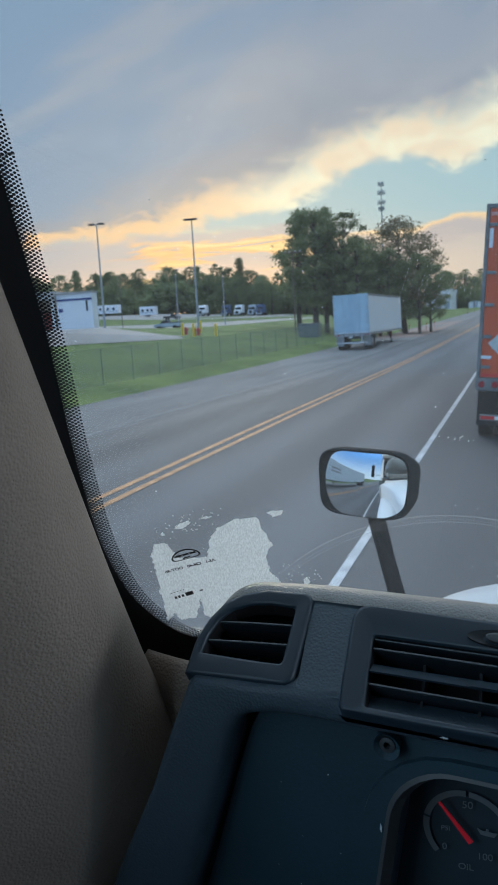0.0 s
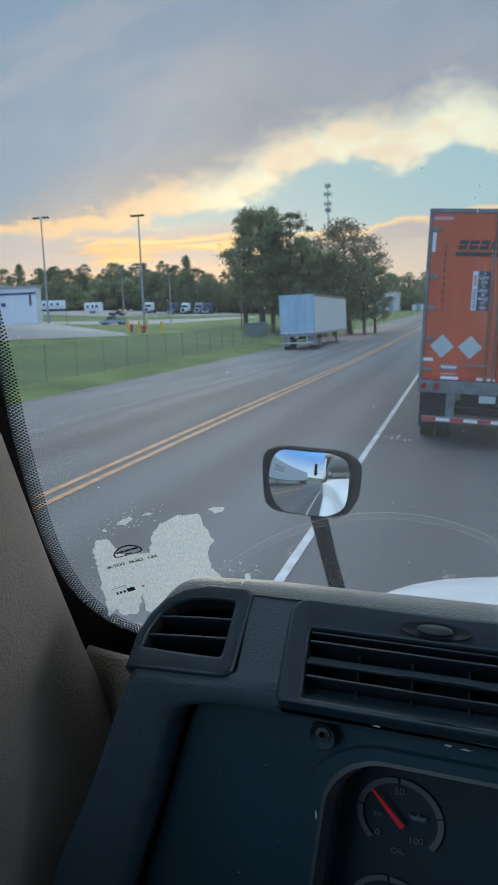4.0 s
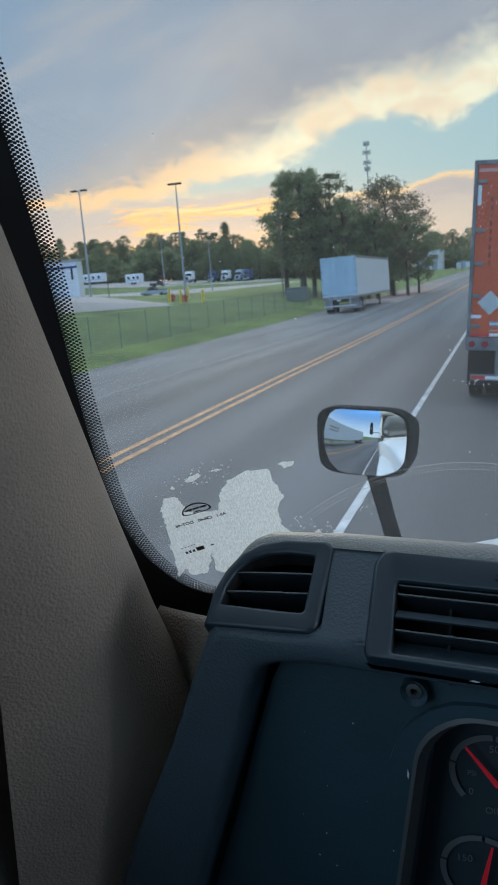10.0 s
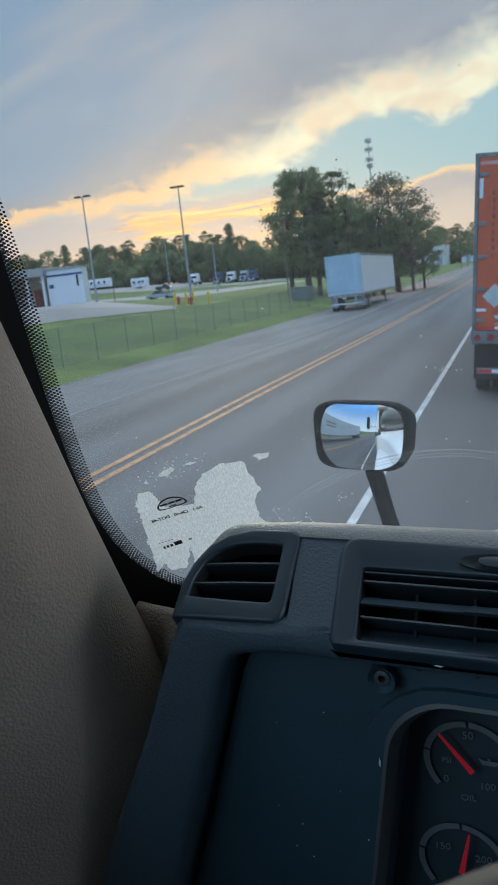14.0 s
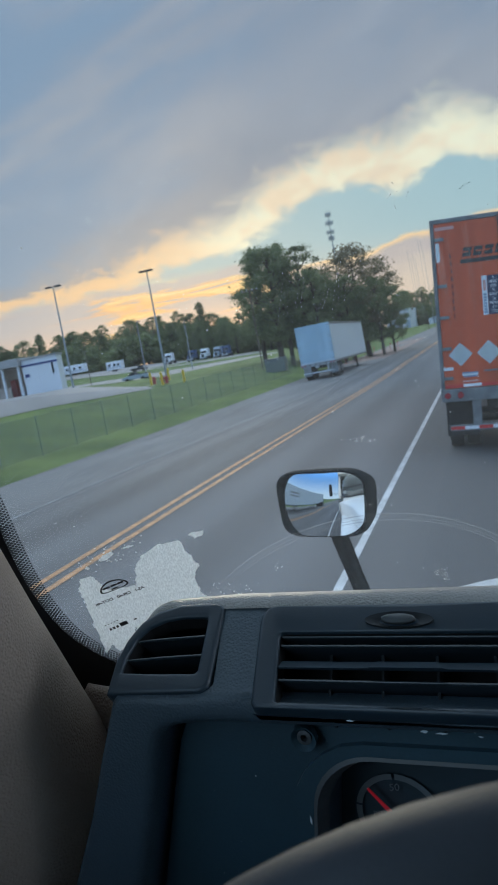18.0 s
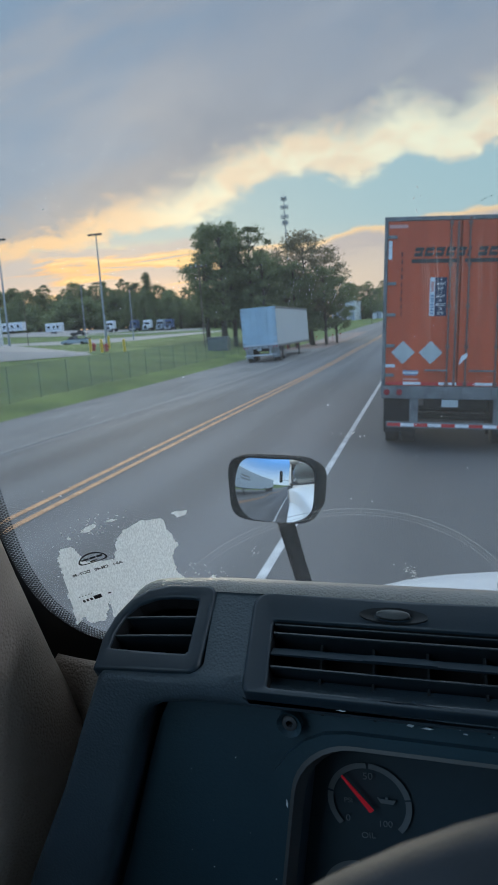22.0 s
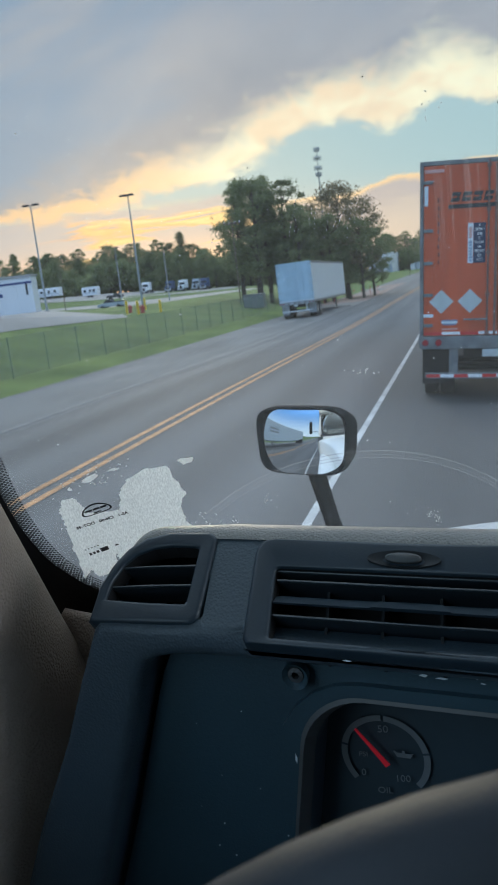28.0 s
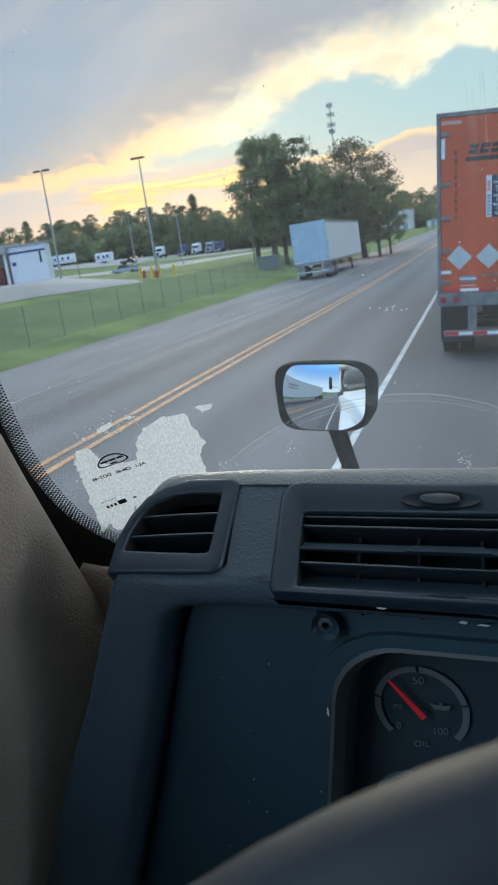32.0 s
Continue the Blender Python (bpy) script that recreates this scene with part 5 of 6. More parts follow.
# ---- own truck: dashboard ----
dash = thing("dashboard", "dark blue-grey moulded truck dashboard with air vents and gauges", "dashboard")
SLOPE, NORMAL = Vector((0, 0.793, 0.61)), Vector((0, -0.61, 0.793))


def bend(x):
    return -0.16 * max(0.0, min(x + 0.28, 0.5))


def cab(name, bm, mat, parent=None, label="", smooth=False, flat=False):
    for v in bm.verts:
        v.co.y += -0.16 * (v.co.x + 0.28) if flat else bend(v.co.x)
    return part(name, bm, mat, parent or dash, label, smooth)


def face(p, off=0.0):
    """A point of the vent face: across, and up the slope."""
    return Vector((p[0], 0.446, 2.198)) + SLOPE * p[1] + NORMAL * off


def prism(profile, x0, x1, n=1):
    bm = bmesh.new()
    cols = [[bm.verts.new((x, y, z)) for y, z in profile] for x in steps(x0, x1, (x1 - x0) / n)]
    k = len(profile)
    for a, b in zip(cols, cols[1:]):
        for j in range(k):
            bm.faces.new((a[j], a[(j + 1) % k], b[(j + 1) % k], b[j]))
    bm.faces.new(cols[0]), bm.faces.new(cols[-1])
    bmesh.ops.recalc_face_normals(bm, faces=bm.faces[:])
    return bm


TOP = [(0.86, 2.03), (0.845, 2.075), (0.72, 2.155), (0.62, 2.212), (0.565, 2.238), (0.535, 2.2485)]
LOW = [(0.452, 2.190), (0.466, 2.180), (0.575, 2.174), (0.585, 1.86), (0.585, 1.7), (0.86, 1.7)]
FULL = TOP + [(0.522, 2.2515), (0.511, 2.2475), (0.4525, 2.2032), (0.4500, 2.2005), (0.4505, 2.196)] + LOW
HOLLOW = TOP + [(0.524, 2.2505), (0.548, 2.214), (0.492, 2.184)] + LOW
cab("core", prism(FULL, -0.2840, -0.2450, 2), DASH, label="grained dark plastic")


def arc(bm):
    """Rounds the outer upper corner of the dashboard off."""
    for v in bm.verts:
        if v.co.z > 2.17:
            v.co.z -= 0.021 * max(0.0, (-0.335 - v.co.x) / 0.032) ** 2 * (v.co.z - 2.17) / 0.08
    return bm


# hollow core blackened to give the shade inside the vents
cab("core", arc(prism(HOLLOW, -0.366, -0.2835, 12)), RECESS_SHADE)
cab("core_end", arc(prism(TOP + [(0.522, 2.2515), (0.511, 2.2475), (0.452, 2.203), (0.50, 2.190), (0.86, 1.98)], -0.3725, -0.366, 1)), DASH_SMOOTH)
cab("core", prism(HOLLOW, -0.2495, 0.03, 4), RECESS_SHADE)
cab("core", prism(FULL, 0.03, 1.58, 10), DASH, label="grained dark plastic")
# padded top skin; its pale grey stands for sky light on dark plastic
bm = bmesh.new()
cols = []
for x in [-0.372, -0.367, -0.361, -0.355, -0.350, -0.345, -0.34, -0.335, -0.328, -0.32, -0.31, -0.30, -0.28] + steps(-0.25, 1.55, 0.06):
    r = 0.5 * max(0, -0.30 - x) ** 2 * 12
    drop = 0.021 * max(0.0, (-0.335 - x) / 0.032) ** 2
    cols.append([bm.verts.new((x, y, z - drop)) for y, z in ((0.845, 2.079), (0.72, 2.159), (0.62, 2.216), (0.575, 2.2375), (0.55, 2.2475), (0.535, 2.252), (0.523, 2.2545), (0.514, 2.2525), (0.510, 2.2485))])
for a, b in zip(cols, cols[1:]):
    for j in range(8):
        bm.faces.new((a[j], b[j], b[j + 1], a[j + 1]))
cab("top_skin", bm, DASH_TOP_LIT, label="grained dash top in sky-lit grey", smooth=True)

# left vent
N_ = 72
outer = [(-0.374, 0.010), (-0.373, 0.038), (-0.367, 0.058), (-0.357, 0.074), (-0.343, 0.084), (-0.322, 0.089), (-0.287, 0.087), (-0.283, 0.082), (-0.2865, 0.014), (-0.292, 0.008)]
inner = [(-0.3645, 0.028), (-0.363, 0.043), (-0.357, 0.058), (-0.348, 0.068), (-0.334, 0.074), (-0.318, 0.0755), (-0.298, 0.074), (-0.2965, 0.072), (-0.2985, 0.026), (-0.3005, 0.024)]


def plate(outer, inner, n, off, thick=0.014, soft=0.003):
    """A vent surround: a plate with an opening and rounded edges on the sloping face."""
    o, i = around(outer, n), around(inner, n)
    c = sum(i, Vector((0, 0))) / n

    def shift(loop, d):
        return [p + (c - p).normalized() * d for p in loop]

    rows = [(o, off - thick), (o, off - soft), (shift(o, soft * 0.4), off - soft * 0.3), (shift(o, soft), off), (shift(o, soft + 0.0012), off), (shift(i, -0.003), off), (shift(i, -0.0018), off - 0.0002), (shift(i, -0.0005), off - 0.0010), (i, off - 0.0025), (i, off - 0.0035)]
    bm = bmesh.new()
    vs = [[bm.verts.new(face(p, h)) for p in loop] for loop, h in rows]
    for a, b in zip(vs, vs[1:]):
        for k in range(n):
            bm.faces.new((a[k], a[(k + 1) % n], b[(k + 1) % n], b[k]))
    bmesh.ops.recalc_face_normals(bm, faces=bm.faces[:])
    return bm


def duct(inner, n, off, deep):
    """The channel behind a vent's opening, its shade given by a near-black colour."""
    bm = bmesh.new()
    a, b = ([bm.verts.new(face(p, h)) for p in around(inner, n)] for h in (off - 0.0035, off - deep))
    for k in range(n):
        bm.faces.new((a[k], a[(k + 1) % n], b[(k + 1) % n], b[k]))
    return bm


vent = cab("side_vent", plate(outer, inner, N_, 0.003), DASH_SMOOTH, label="smooth dark vent surround", smooth=True)
cab("duct", duct(inner, N_, 0.003, 0.018), RECESS_SHADE, vent)
for x0, x1, s in ((-0.3580, -0.2972, 0.0570), (-0.3640, -0.2982, 0.0400)):
    bm = tube([face((x0, s + 0.001), -0.0015), face(((x0 + x1) / 2, s + 0.0016), -0.0010), face((x1, s + 0.002), -0.0015)], 0.0008, 8)
    bm = sheet([face((x0, s), -0.002), face((x1, s + 0.001), -0.002), face((x1, s + 0.004), -0.030), face((x0, s + 0.003), -0.030)], SLOPE * 0.0022, bm)
    cab("slat", bm, VENT_GLOSS, vent)
cab("vane", sheet([face((-0.33, 0.02), -0.03), face((-0.33, 0.075), -0.03), face((-0.33, 0.075), -0.04), face((-0.33, 0.02), -0.04)], (0.002, 0, 0)), RECESS_SHADE, vent)

# wide vent
outer = [(-0.2505, 0.0), (-0.250, 0.072), (-0.246, 0.080), (-0.238, 0.0825), (0.03, 0.0825), (0.032, 0.0), (0.03, -0.004), (-0.248, -0.004)]
inner = [(-0.231, 0.002), (-0.2315, 0.054), (-0.2305, 0.0575), (-0.228, 0.058), (-0.03, 0.058), (-0.0285, 0.056), (-0.030, 0.002), (-0.2295, 0.001)]
wide = cab("wide_vent", plate(outer, inner, 160, 0.003), DASH_SMOOTH, label="smooth dark vent surround", smooth=True)
cab("duct", duct(inner, 160, 0.003, 0.018), RECESS_SHADE, wide)
for s, deep, thick in ((0.0555, 0.02, 0.0016), (0.0478, 0.022, 0.002), (0.0195, 0.022, 0.002)):
    bm = tube([face((-0.2305, s + thick / 2), -0.0015), face((-0.13, s + thick / 2), -0.0015), face((-0.030, s + thick / 2), -0.0015)], 0.0008, 8)
    cab("slat", sheet([face((-0.2305, s), -0.002), face((-0.030, s), -0.002), face((-0.030, s + 0.004), -deep - 0.01), face((-0.2305, s + 0.004), -deep - 0.01)], SLOPE * thick, bm), VENT_GLOSS, wide)
cab("centre_slat", sheet([face((-0.2305, 0.0285), 0.000), face((-0.030, 0.0285), 0.000), face((-0.030, 0.0385), -0.009), face((-0.2305, 0.0385), -0.009)], NORMAL * 0.003), DASH_SMOOTH, wide)
bm = sheet([face((-0.160, 0.0275), 0.0030), face((-0.107, 0.0275), 0.0030), face((-0.112, 0.0370), -0.0060), face((-0.155, 0.0370), -0.0060)], NORMAL * 0.0035)
cab("tab", bm, DASH_SMOOTH, wide)
for k in range(5):
    x = -0.195 + k * 0.04
    cab("vane", sheet([face((x, 0.003), -0.017), face((x, 0.056), -0.017), face((x, 0.056), -0.04), face((x, 0.003), -0.04)], (0.002, 0, 0)), VENT_SHADED, wide)
oval = [(-0.138 + 0.022 * math.cos(a) * (1.0 + 0.15 * abs(math.cos(a))), 0.0665 + 0.0068 * math.sin(a)) for a in (2 * math.pi * k / 36 for k in range(36))]
small = [(-0.138 + 0.0145 * math.cos(a), 0.0665 + 0.0043 * math.sin(a)) for a in (2 * math.pi * k / 36 for k in range(36))]
# recess of the surround's plastic, its shade painted dark
slot = cab("slider_recess", ring(oval, small, lambda p: face(p, 0.0055), NORMAL * 0.003, -0.8), VENT_SHADED, wide)
bm = sheet([face(p, 0.003) for p in [(-0.138 + 0.0125 * math.cos(a), 0.0665 + 0.0036 * math.sin(a)) for a in (2 * math.pi * k / 28 for k in range(28))]], NORMAL * 0.006)
bmesh.ops.bevel(bm, geom=[e for e in bm.edges if abs(e.calc_face_angle(0)) > 0.8], offset=0.0012, segments=2, affect="EDGES")
cab("slider", bm, BEZEL, slot, smooth=True)

# lower left frame strip and recessed panel
RAIL = [((-0.505, 1.88), (-0.435, 1.88)), ((-0.451, 2.017), (-0.386, 2.017)), ((-0.412, 2.099), (-0.357, 2.10)), ((-0.392, 2.150), (-0.343, 2.145)), ((-0.380, 2.178), (-0.339, 2.158)), ((-0.372, 2.197), (-0.335, 2.168)),
        ((-0.366, 2.205), (-0.329, 2.174)), ((-0.345, 2.205), (-0.320, 2.1775)), ((-0.315, 2.204), (-0.305, 2.179)), ((-0.285, 2.2055), (-0.284, 2.179)), ((-0.252, 2.2055), (-0.252, 2.179)), ((-0.246, 2.1945), (-0.246, 2.179)), ((-0.1, 2.1945), (-0.1, 2.179)), ((0.06, 2.1945), (0.06, 2.179)), ((0.3, 2.1945), (0.3, 2.179))]
bm = bmesh.new()
rows = []
for a, b in RAIL:
    o, i = Vector(a), Vector(b)
    d = (i - o).normalized()
    line = [(o, 0.475), (o, 0.458), (o + d * 0.002, 0.4525), (o + d * 0.006, 0.4495), (o + d * 0.010, 0.449), (i - d * 0.010, 0.449), (i - d * 0.006, 0.4497), (i - d * 0.002, 0.4525), (i + d * 0.001, 0.457), (i + d * 0.0025, 0.464), (i + d * 0.003, 0.50), (i + d * 0.003, 0.515), (i + d * 0.02, 0.516)]
    rows.append([bm.verts.new((p.x, y, p.y)) for p, y in line])
for a, b in zip(rows, rows[1:]):
    for k in range(len(a) - 1):
        bm.faces.new((a[k], b[k], b[k + 1], a[k + 1]))
bmesh.ops.recalc_face_normals(bm, faces=bm.faces[:])
cab("frame_strip", bm, DASH, label="grained slate-blue plastic", smooth=True)


def rounded(x0, x1, z0, z1, r, n=8):
    out = []
    for cx, cz, a0 in ((x0 + r, z1 - r, 180), (x1 - r, z1 - r, 90), (x1 - r, z0 + r, 0), (x0 + r, z0 + r, 270)):
        for k in range(n + 1):
            a = radians(a0 - 90 * k / n)
            out.append((cx + r * math.cos(a), cz + r * math.sin(a)))
    return out


def tilt(p, y):
    """The instrument face leans a little; its left edge runs outward towards the floor."""
    return (p[0] - 0.16 * max(0, 2.15 - p[1]) * (1 if p[0] < 0.0 else 0), y, p[1])


hole = rounded(-0.213, 0.26, 1.80, 2.148, 0.042)
seam = rounded(-0.232, 0.28, 1.78, 2.158, 0.055)
edge = [(-0.321, 2.170), (0.30, 2.170), (0.30, 1.76), (-0.408, 1.76), (-0.382, 1.88), (-0.354, 2.017), (-0.338, 2.12), (-0.329, 2.162)]
n = 96
bm = ring(around(edge, n), around(seam, n), lambda p: tilt(p, 0.474), (0, -0.006, 0))
panel = cab("instrument_panel", bm, PANEL, label="dull dark panel with dust specks", flat=True)
cab("binnacle_rim", ring(around(seam, n), around(hole, n), lambda p: tilt(p, 0.4685), (0, -0.006, 0)), PANEL, panel, flat=True)
bm = bmesh.new()
loops = [[bm.verts.new(tilt((p[0] + dx * (1 if p[0] < 0.02 else -1), p[1] - dz), y)) for p in hole] for dx, dz, y in ((-0.002, -0.001, 0.468), (0.001, 0.0015, 0.4665), (0.008, 0.0065, 0.480))]
for a, b in zip(loops, loops[1:]):
    for k in range(len(hole)):
        bm.faces.new((a[k], a[(k + 1) % len(hole)], b[(k + 1) % len(hole)], b[k]))
cab("bezel", bm, BEZEL, panel, "grey bezel", flat=True)
bm = bmesh.new()
loops = [[bm.verts.new(tilt((p[0] + dx * (1 if p[0] < 0.02 else -1), p[1] - dz), y)) for p in hole] for dx, dz, y in ((0.008, 0.0065, 0.480), (0.011, 0.009, 0.520))]
for k in range(len(hole)):
    bm.faces.new((loops[0][k], loops[0][(k + 1) % len(hole)], loops[1][(k + 1) % len(hole)], loops[1][k]))
bm.faces.new(loops[1])
cab("dial_plate", bm, DIAL_LENS_HAZE, panel, flat=True)

# socket bolt
bolt = cab("bolt_cup", ring([(0.0098 * math.cos(a), 0.0098 * math.sin(a)) for a in (2 * math.pi * k / 24 for k in range(24))], [(0.0062 * math.cos(a), 0.0062 * math.sin(a)) for a in (2 * math.pi * k / 24 for k in range(24))],
                             lambda p: (-0.219 + p[0], 0.462, 2.163 + p[1]), (0, -0.008, 0), -0.5), PANEL, panel)
bm.free()
cab("bolt", ring([(0.0058 * math.cos(a), 0.0058 * math.sin(a)) for a in (2 * math.pi * k / 24 for k in range(24))], [(0.003 * math.cos(a), 0.003 * math.sin(a)) for a in (2 * math.pi * round(k / 4) / 6 for k in range(24))],
                 lambda p: (-0.219 + p[0], 0.465, 2.163 + p[1]), (0, -0.006, 0), 0.1), CHROME, bolt, "steel socket bolt")
cab("bolt_well", rod((-0.219, 0.4705, 2.163), (-0.219, 0.472, 2.163), 0.0058, seg=20), RECESS_SHADE, bolt)


def gauge(cx, cz, r, needle, words, name):
    g = thing("gauge", name, "gauge")
    g.parent = dash
    g["label"] = name
    del g["category"]
    Y = 0.5165

    def flat(x, z, y=Y):
        return (cx + x, y, cz + z)

    for a0, a1 in ((-42, 10), (13, 88), (92, 167), (170, 222)):
        bm = bmesh.new()
        k = 14
        for j in range(k):
            p = [radians(a0 + (a1 - a0) * (j + e) / k) for e in (0, 1)]
            q = [bm.verts.new(flat(rr * math.cos(a), rr * math.sin(a))) for a, rr in ((p[0], r * 0.86), (p[1], r * 0.86), (p[1], r), (p[0], r))]
            bm.faces.new(q[::-1])
        cab("scale_band", bm, DIAL_MARK, g)
    a = radians(needle)
    d, w = Vector((math.cos(a), 0, math.sin(a))), Vector((-math.sin(a), 0, math.cos(a)))
    c = Vector((cx, Y - 0.006, cz))
    q = [c - d * 0.004 + w * 0.0021, c - d * 0.004 - w * 0.0021, c + d * r * 0.93 - w * 0.0008, c + d * r * 0.93 + w * 0.0008]
    cab("needle", sheet(q, (0, -0.0015, 0)), NEEDLE_GLOW, g, "red needle")
    for text, x, z, size in words:
        o = letters(text, size, Matrix.Translation((cx + x, Y - 0.001, cz + z)) @ pose(0, 0, 0, 90, 0, 0), DIAL_MARK, g, depth=0.0001)
        o.data.transform(Matrix.Translation((0, bend(cx + x), 0)))
    return g


oil = gauge(-0.1665, 2.0735, 0.0345, 130, [("50", 0, 0.0235, 0.0085), ("0", -0.018, -0.016, 0.008), ("100", 0.0125, -0.0165, 0.008), ("OIL", -0.002, -0.029, 0.0075), ("PSI", -0.017, 0.0, 0.006)], "black oil pressure gauge with grey band and red needle")
bm = sheet([(-0.157 + x, 0.5155, 2.0755 + z) for x, z in ((0, 0), (0.010, 0), (0.0125, 0.004), (0.009, 0.0035), (0.006, 0.0035), (0.006, 0.0055), (0.004, 0.0055), (0.004, 0.0035), (0, 0.0035), (-0.002, 0.005), (-0.0025, 0.0045))], (0, -0.0005, 0))
cab("oil_can_sign", bm, DIAL_MARK, oil)
gauge(-0.176, 1.985, 0.0345, 78, [("150", -0.015, 0.012, 0.0085), ("200", 0.016, 0.008, 0.0085)], "black temperature gauge with grey band and red needle")

# ---- own truck: left trim ----
bm = bmesh.new()
rows = []
for k in range(49):
    z = 3.0 - 1.55 * k / 48
    if z > 2.16:
        ex, ey = -0.478 - 0.015 * (z - 2.16), 0.580 - 0.446 * (z - 2.16)
    else:
        ex, ey = -0.478 - 0.10 * (2.16 - z), 0.580 + 0.06 * (2.16 - z)
    ex += 0.003 - 0.003 * min(1.0, max(0.0, (z - 2.16) / 0.1))
    sweep = min(0.05, 0.45 * max(0.0, 2.16 - z))
    rows.append([bm.verts.new((ex + dx + sweep * max(0.0, 1 + 7.0 * dy) ** 1.3, ey + dy, z)) for dx, dy in ((-0.03, 0.03), (-0.004, 0.004), (0.002, -0.006), (0.010, -0.025), (0.018, -0.05), (0.021, -0.075), (0.018, -0.10), (0.006, -0.13), (-0.05, -0.18))])
for a, b in zip(rows, rows[1:]):
    for j in range(8):
        bm.faces.new((a[j], b[j], b[j + 1], a[j + 1]))
part("pillar_trim", bm, PILLAR, truck, "taupe grained pillar trim", smooth=True)
bm = bmesh.new()
rows = []
for z, xl, xr, y in ((2.08, -0.50, -0.355, 0.64), (2.132, -0.49, -0.358, 0.613), (2.148, -0.487, -0.360, 0.60), (2.154, -0.486, -0.362, 0.59), (2.150, -0.487, -0.364, 0.582), (2.122, -0.492, -0.37, 0.575), (2.06, -0.51, -0.38, 0.578), (1.98, -0.55, -0.42, 0.58), (1.8, -0.58, -0.46, 0.59)):
    rows.append([bm.verts.new((xl + (xr - xl) * k / 6, y - 0.018 * k / 6 + 0.02 * (1 - k / 6) ** 2, z - 0.002 * (k / 6) - 0.006 * (1 - k / 6))) for k in range(7)])
for a, b in zip(rows, rows[1:]):
    for j in range(6):
        bm.faces.new((a[j], a[j + 1], b[j + 1], b[j]))
bmesh.ops.recalc_face_normals(bm, faces=bm.faces[:])
part("corner_trim", bm, PILLAR, truck, "taupe corner trim", smooth=True)

# ---- windscreen edge, film and dirt ----
EDGE = [(-0.476, 2.95), (-0.4925, 2.5), (-0.4997, 2.414), (-0.503, 2.381), (-0.507, 2.311), (-0.508, 2.272), (-0.506, 2.240), (-0.5015, 2.210), (-0.495, 2.187), (-0.4805, 2.1565), (-0.466, 2.139), (-0.44, 2.122), (-0.40, 2.108), (-0.30, 2.095), (0.2, 2.085), (1.0, 2.085)]


for _ in range(3):
    EDGE = [EDGE[0]] + [(p[0] * f + q[0] * (1 - f), p[1] * f + q[1] * (1 - f)) for p, q in zip(EDGE, EDGE[1:]) for f in (0.75, 0.25)] + [EDGE[-1]]


def on_glass(x, z, off=0.0):
    return Vector((x, glass_y(x, z) + off, z))


def edge_points(step):
    out = []
    for (a, b) in zip(EDGE, EDGE[1:]):
        p, q = Vector(a), Vector(b)
        k = max(1, round((q - p).length / step))
        out += [p.lerp(q, j / k) for j in range(k)]
    return out


pts = edge_points(0.01)
bm = bmesh.new()
rows = []
for k, p in enumerate(pts):
    d = (pts[min(k + 2, len(pts) - 1)] - pts[max(k - 2, 0)]).normalized()
    out = Vector((d.y, -d.x)) if True else None
    rows.append([bm.verts.new(on_glass(p.x + out.x * w, p.y + out.y * w, 0.0005)) for w in (-0.0005, 0.03, 0.07)])
for a, b in zip(rows, rows[1:]):
    for j in range(2):
        bm.faces.new((a[j], b[j], b[j + 1], a[j + 1]))
part("ceramic_band", bm, FRIT, truck, "solid black edge band of the windscreen")
lv, lf = [], []
for row in range(6):
    pitch = 0.0030
    s = (row % 2) * pitch / 2
    path = edge_points(0.0005)
    acc = 0.0
    nxt = s
    for k in range(1, len(path) - 1):
        acc += (path[k] - path[k - 1]).length
        if acc < nxt or path[k].x > -0.2:
            continue
        nxt += pitch
        d = (path[min(k + 12, len(path) - 1)] - path[max(k - 12, 0)]).normalized()
        p = path[k] - Vector((d.y, -d.x)) * (0.0004 + row * 0.00190)
        r = 0.00134 - 0.00010 * row
        i = len(lv)
        lv += [on_glass(p.x + r * math.cos(a), p.y + r * math.sin(a), 0.0004) for a in (math.pi * j / 4 for j in range(8))]
        lf.append(tuple(range(i, i + 8)))
me = bpy.data.meshes.new("ceramic_dots")
me.from_pydata(lv, [], lf)
me.materials.append(FRIT)
dots = tagged(new("ceramic_dots", me), kind="stuff")
dots.parent = truck
dots["label"] = "black ceramic dots along the windscreen edge"


def inside(p, poly):
    c = False
    for (x0, y0), (x1, y1) in zip(poly, poly[1:] + poly[:1]):
        if (y0 > p[1]) != (y1 > p[1]) and p[0] < (x1 - x0) * (p[1] - y0) / (y1 - y0) + x0:
            c = not c
    return c


def film(poly, cell=0.0018, rag=0.004, mat=FLAKE, seed=0.0, bm=None, off=-0.0012):
    """Peeling film that follows the glass, with a ragged edge."""
    bm = bm or bmesh.new()
    x0, x1 = min(p[0] for p in poly) - rag, max(p[0] for p in poly) + rag
    z0, z1 = min(p[1] for p in poly) - rag, max(p[1] for p in poly) + rag
    nx, nz = int((x1 - x0) / cell) + 1, int((z1 - z0) / cell) + 1
    vs = {}

    def vert(i, j):
        if (i, j) not in vs:
            x, z = x0 + i * cell, z0 + j * cell
            vs[i, j] = bm.verts.new(on_glass(x, z, off))
        return vs[i, j]

    for i in range(nx):
        for j in range(nz):
            x, z = x0 + (i + 0.5) * cell, z0 + (j + 0.5) * cell
            w = noise.noise_vector(Vector((x * 160 + seed, z * 160, seed))) * rag
            if inside((x + w.x, z + w.y), poly):
                bm.faces.new((vert(i, j), vert(i + 1, j), vert(i + 1, j + 1), vert(i, j + 1)))
    return bm


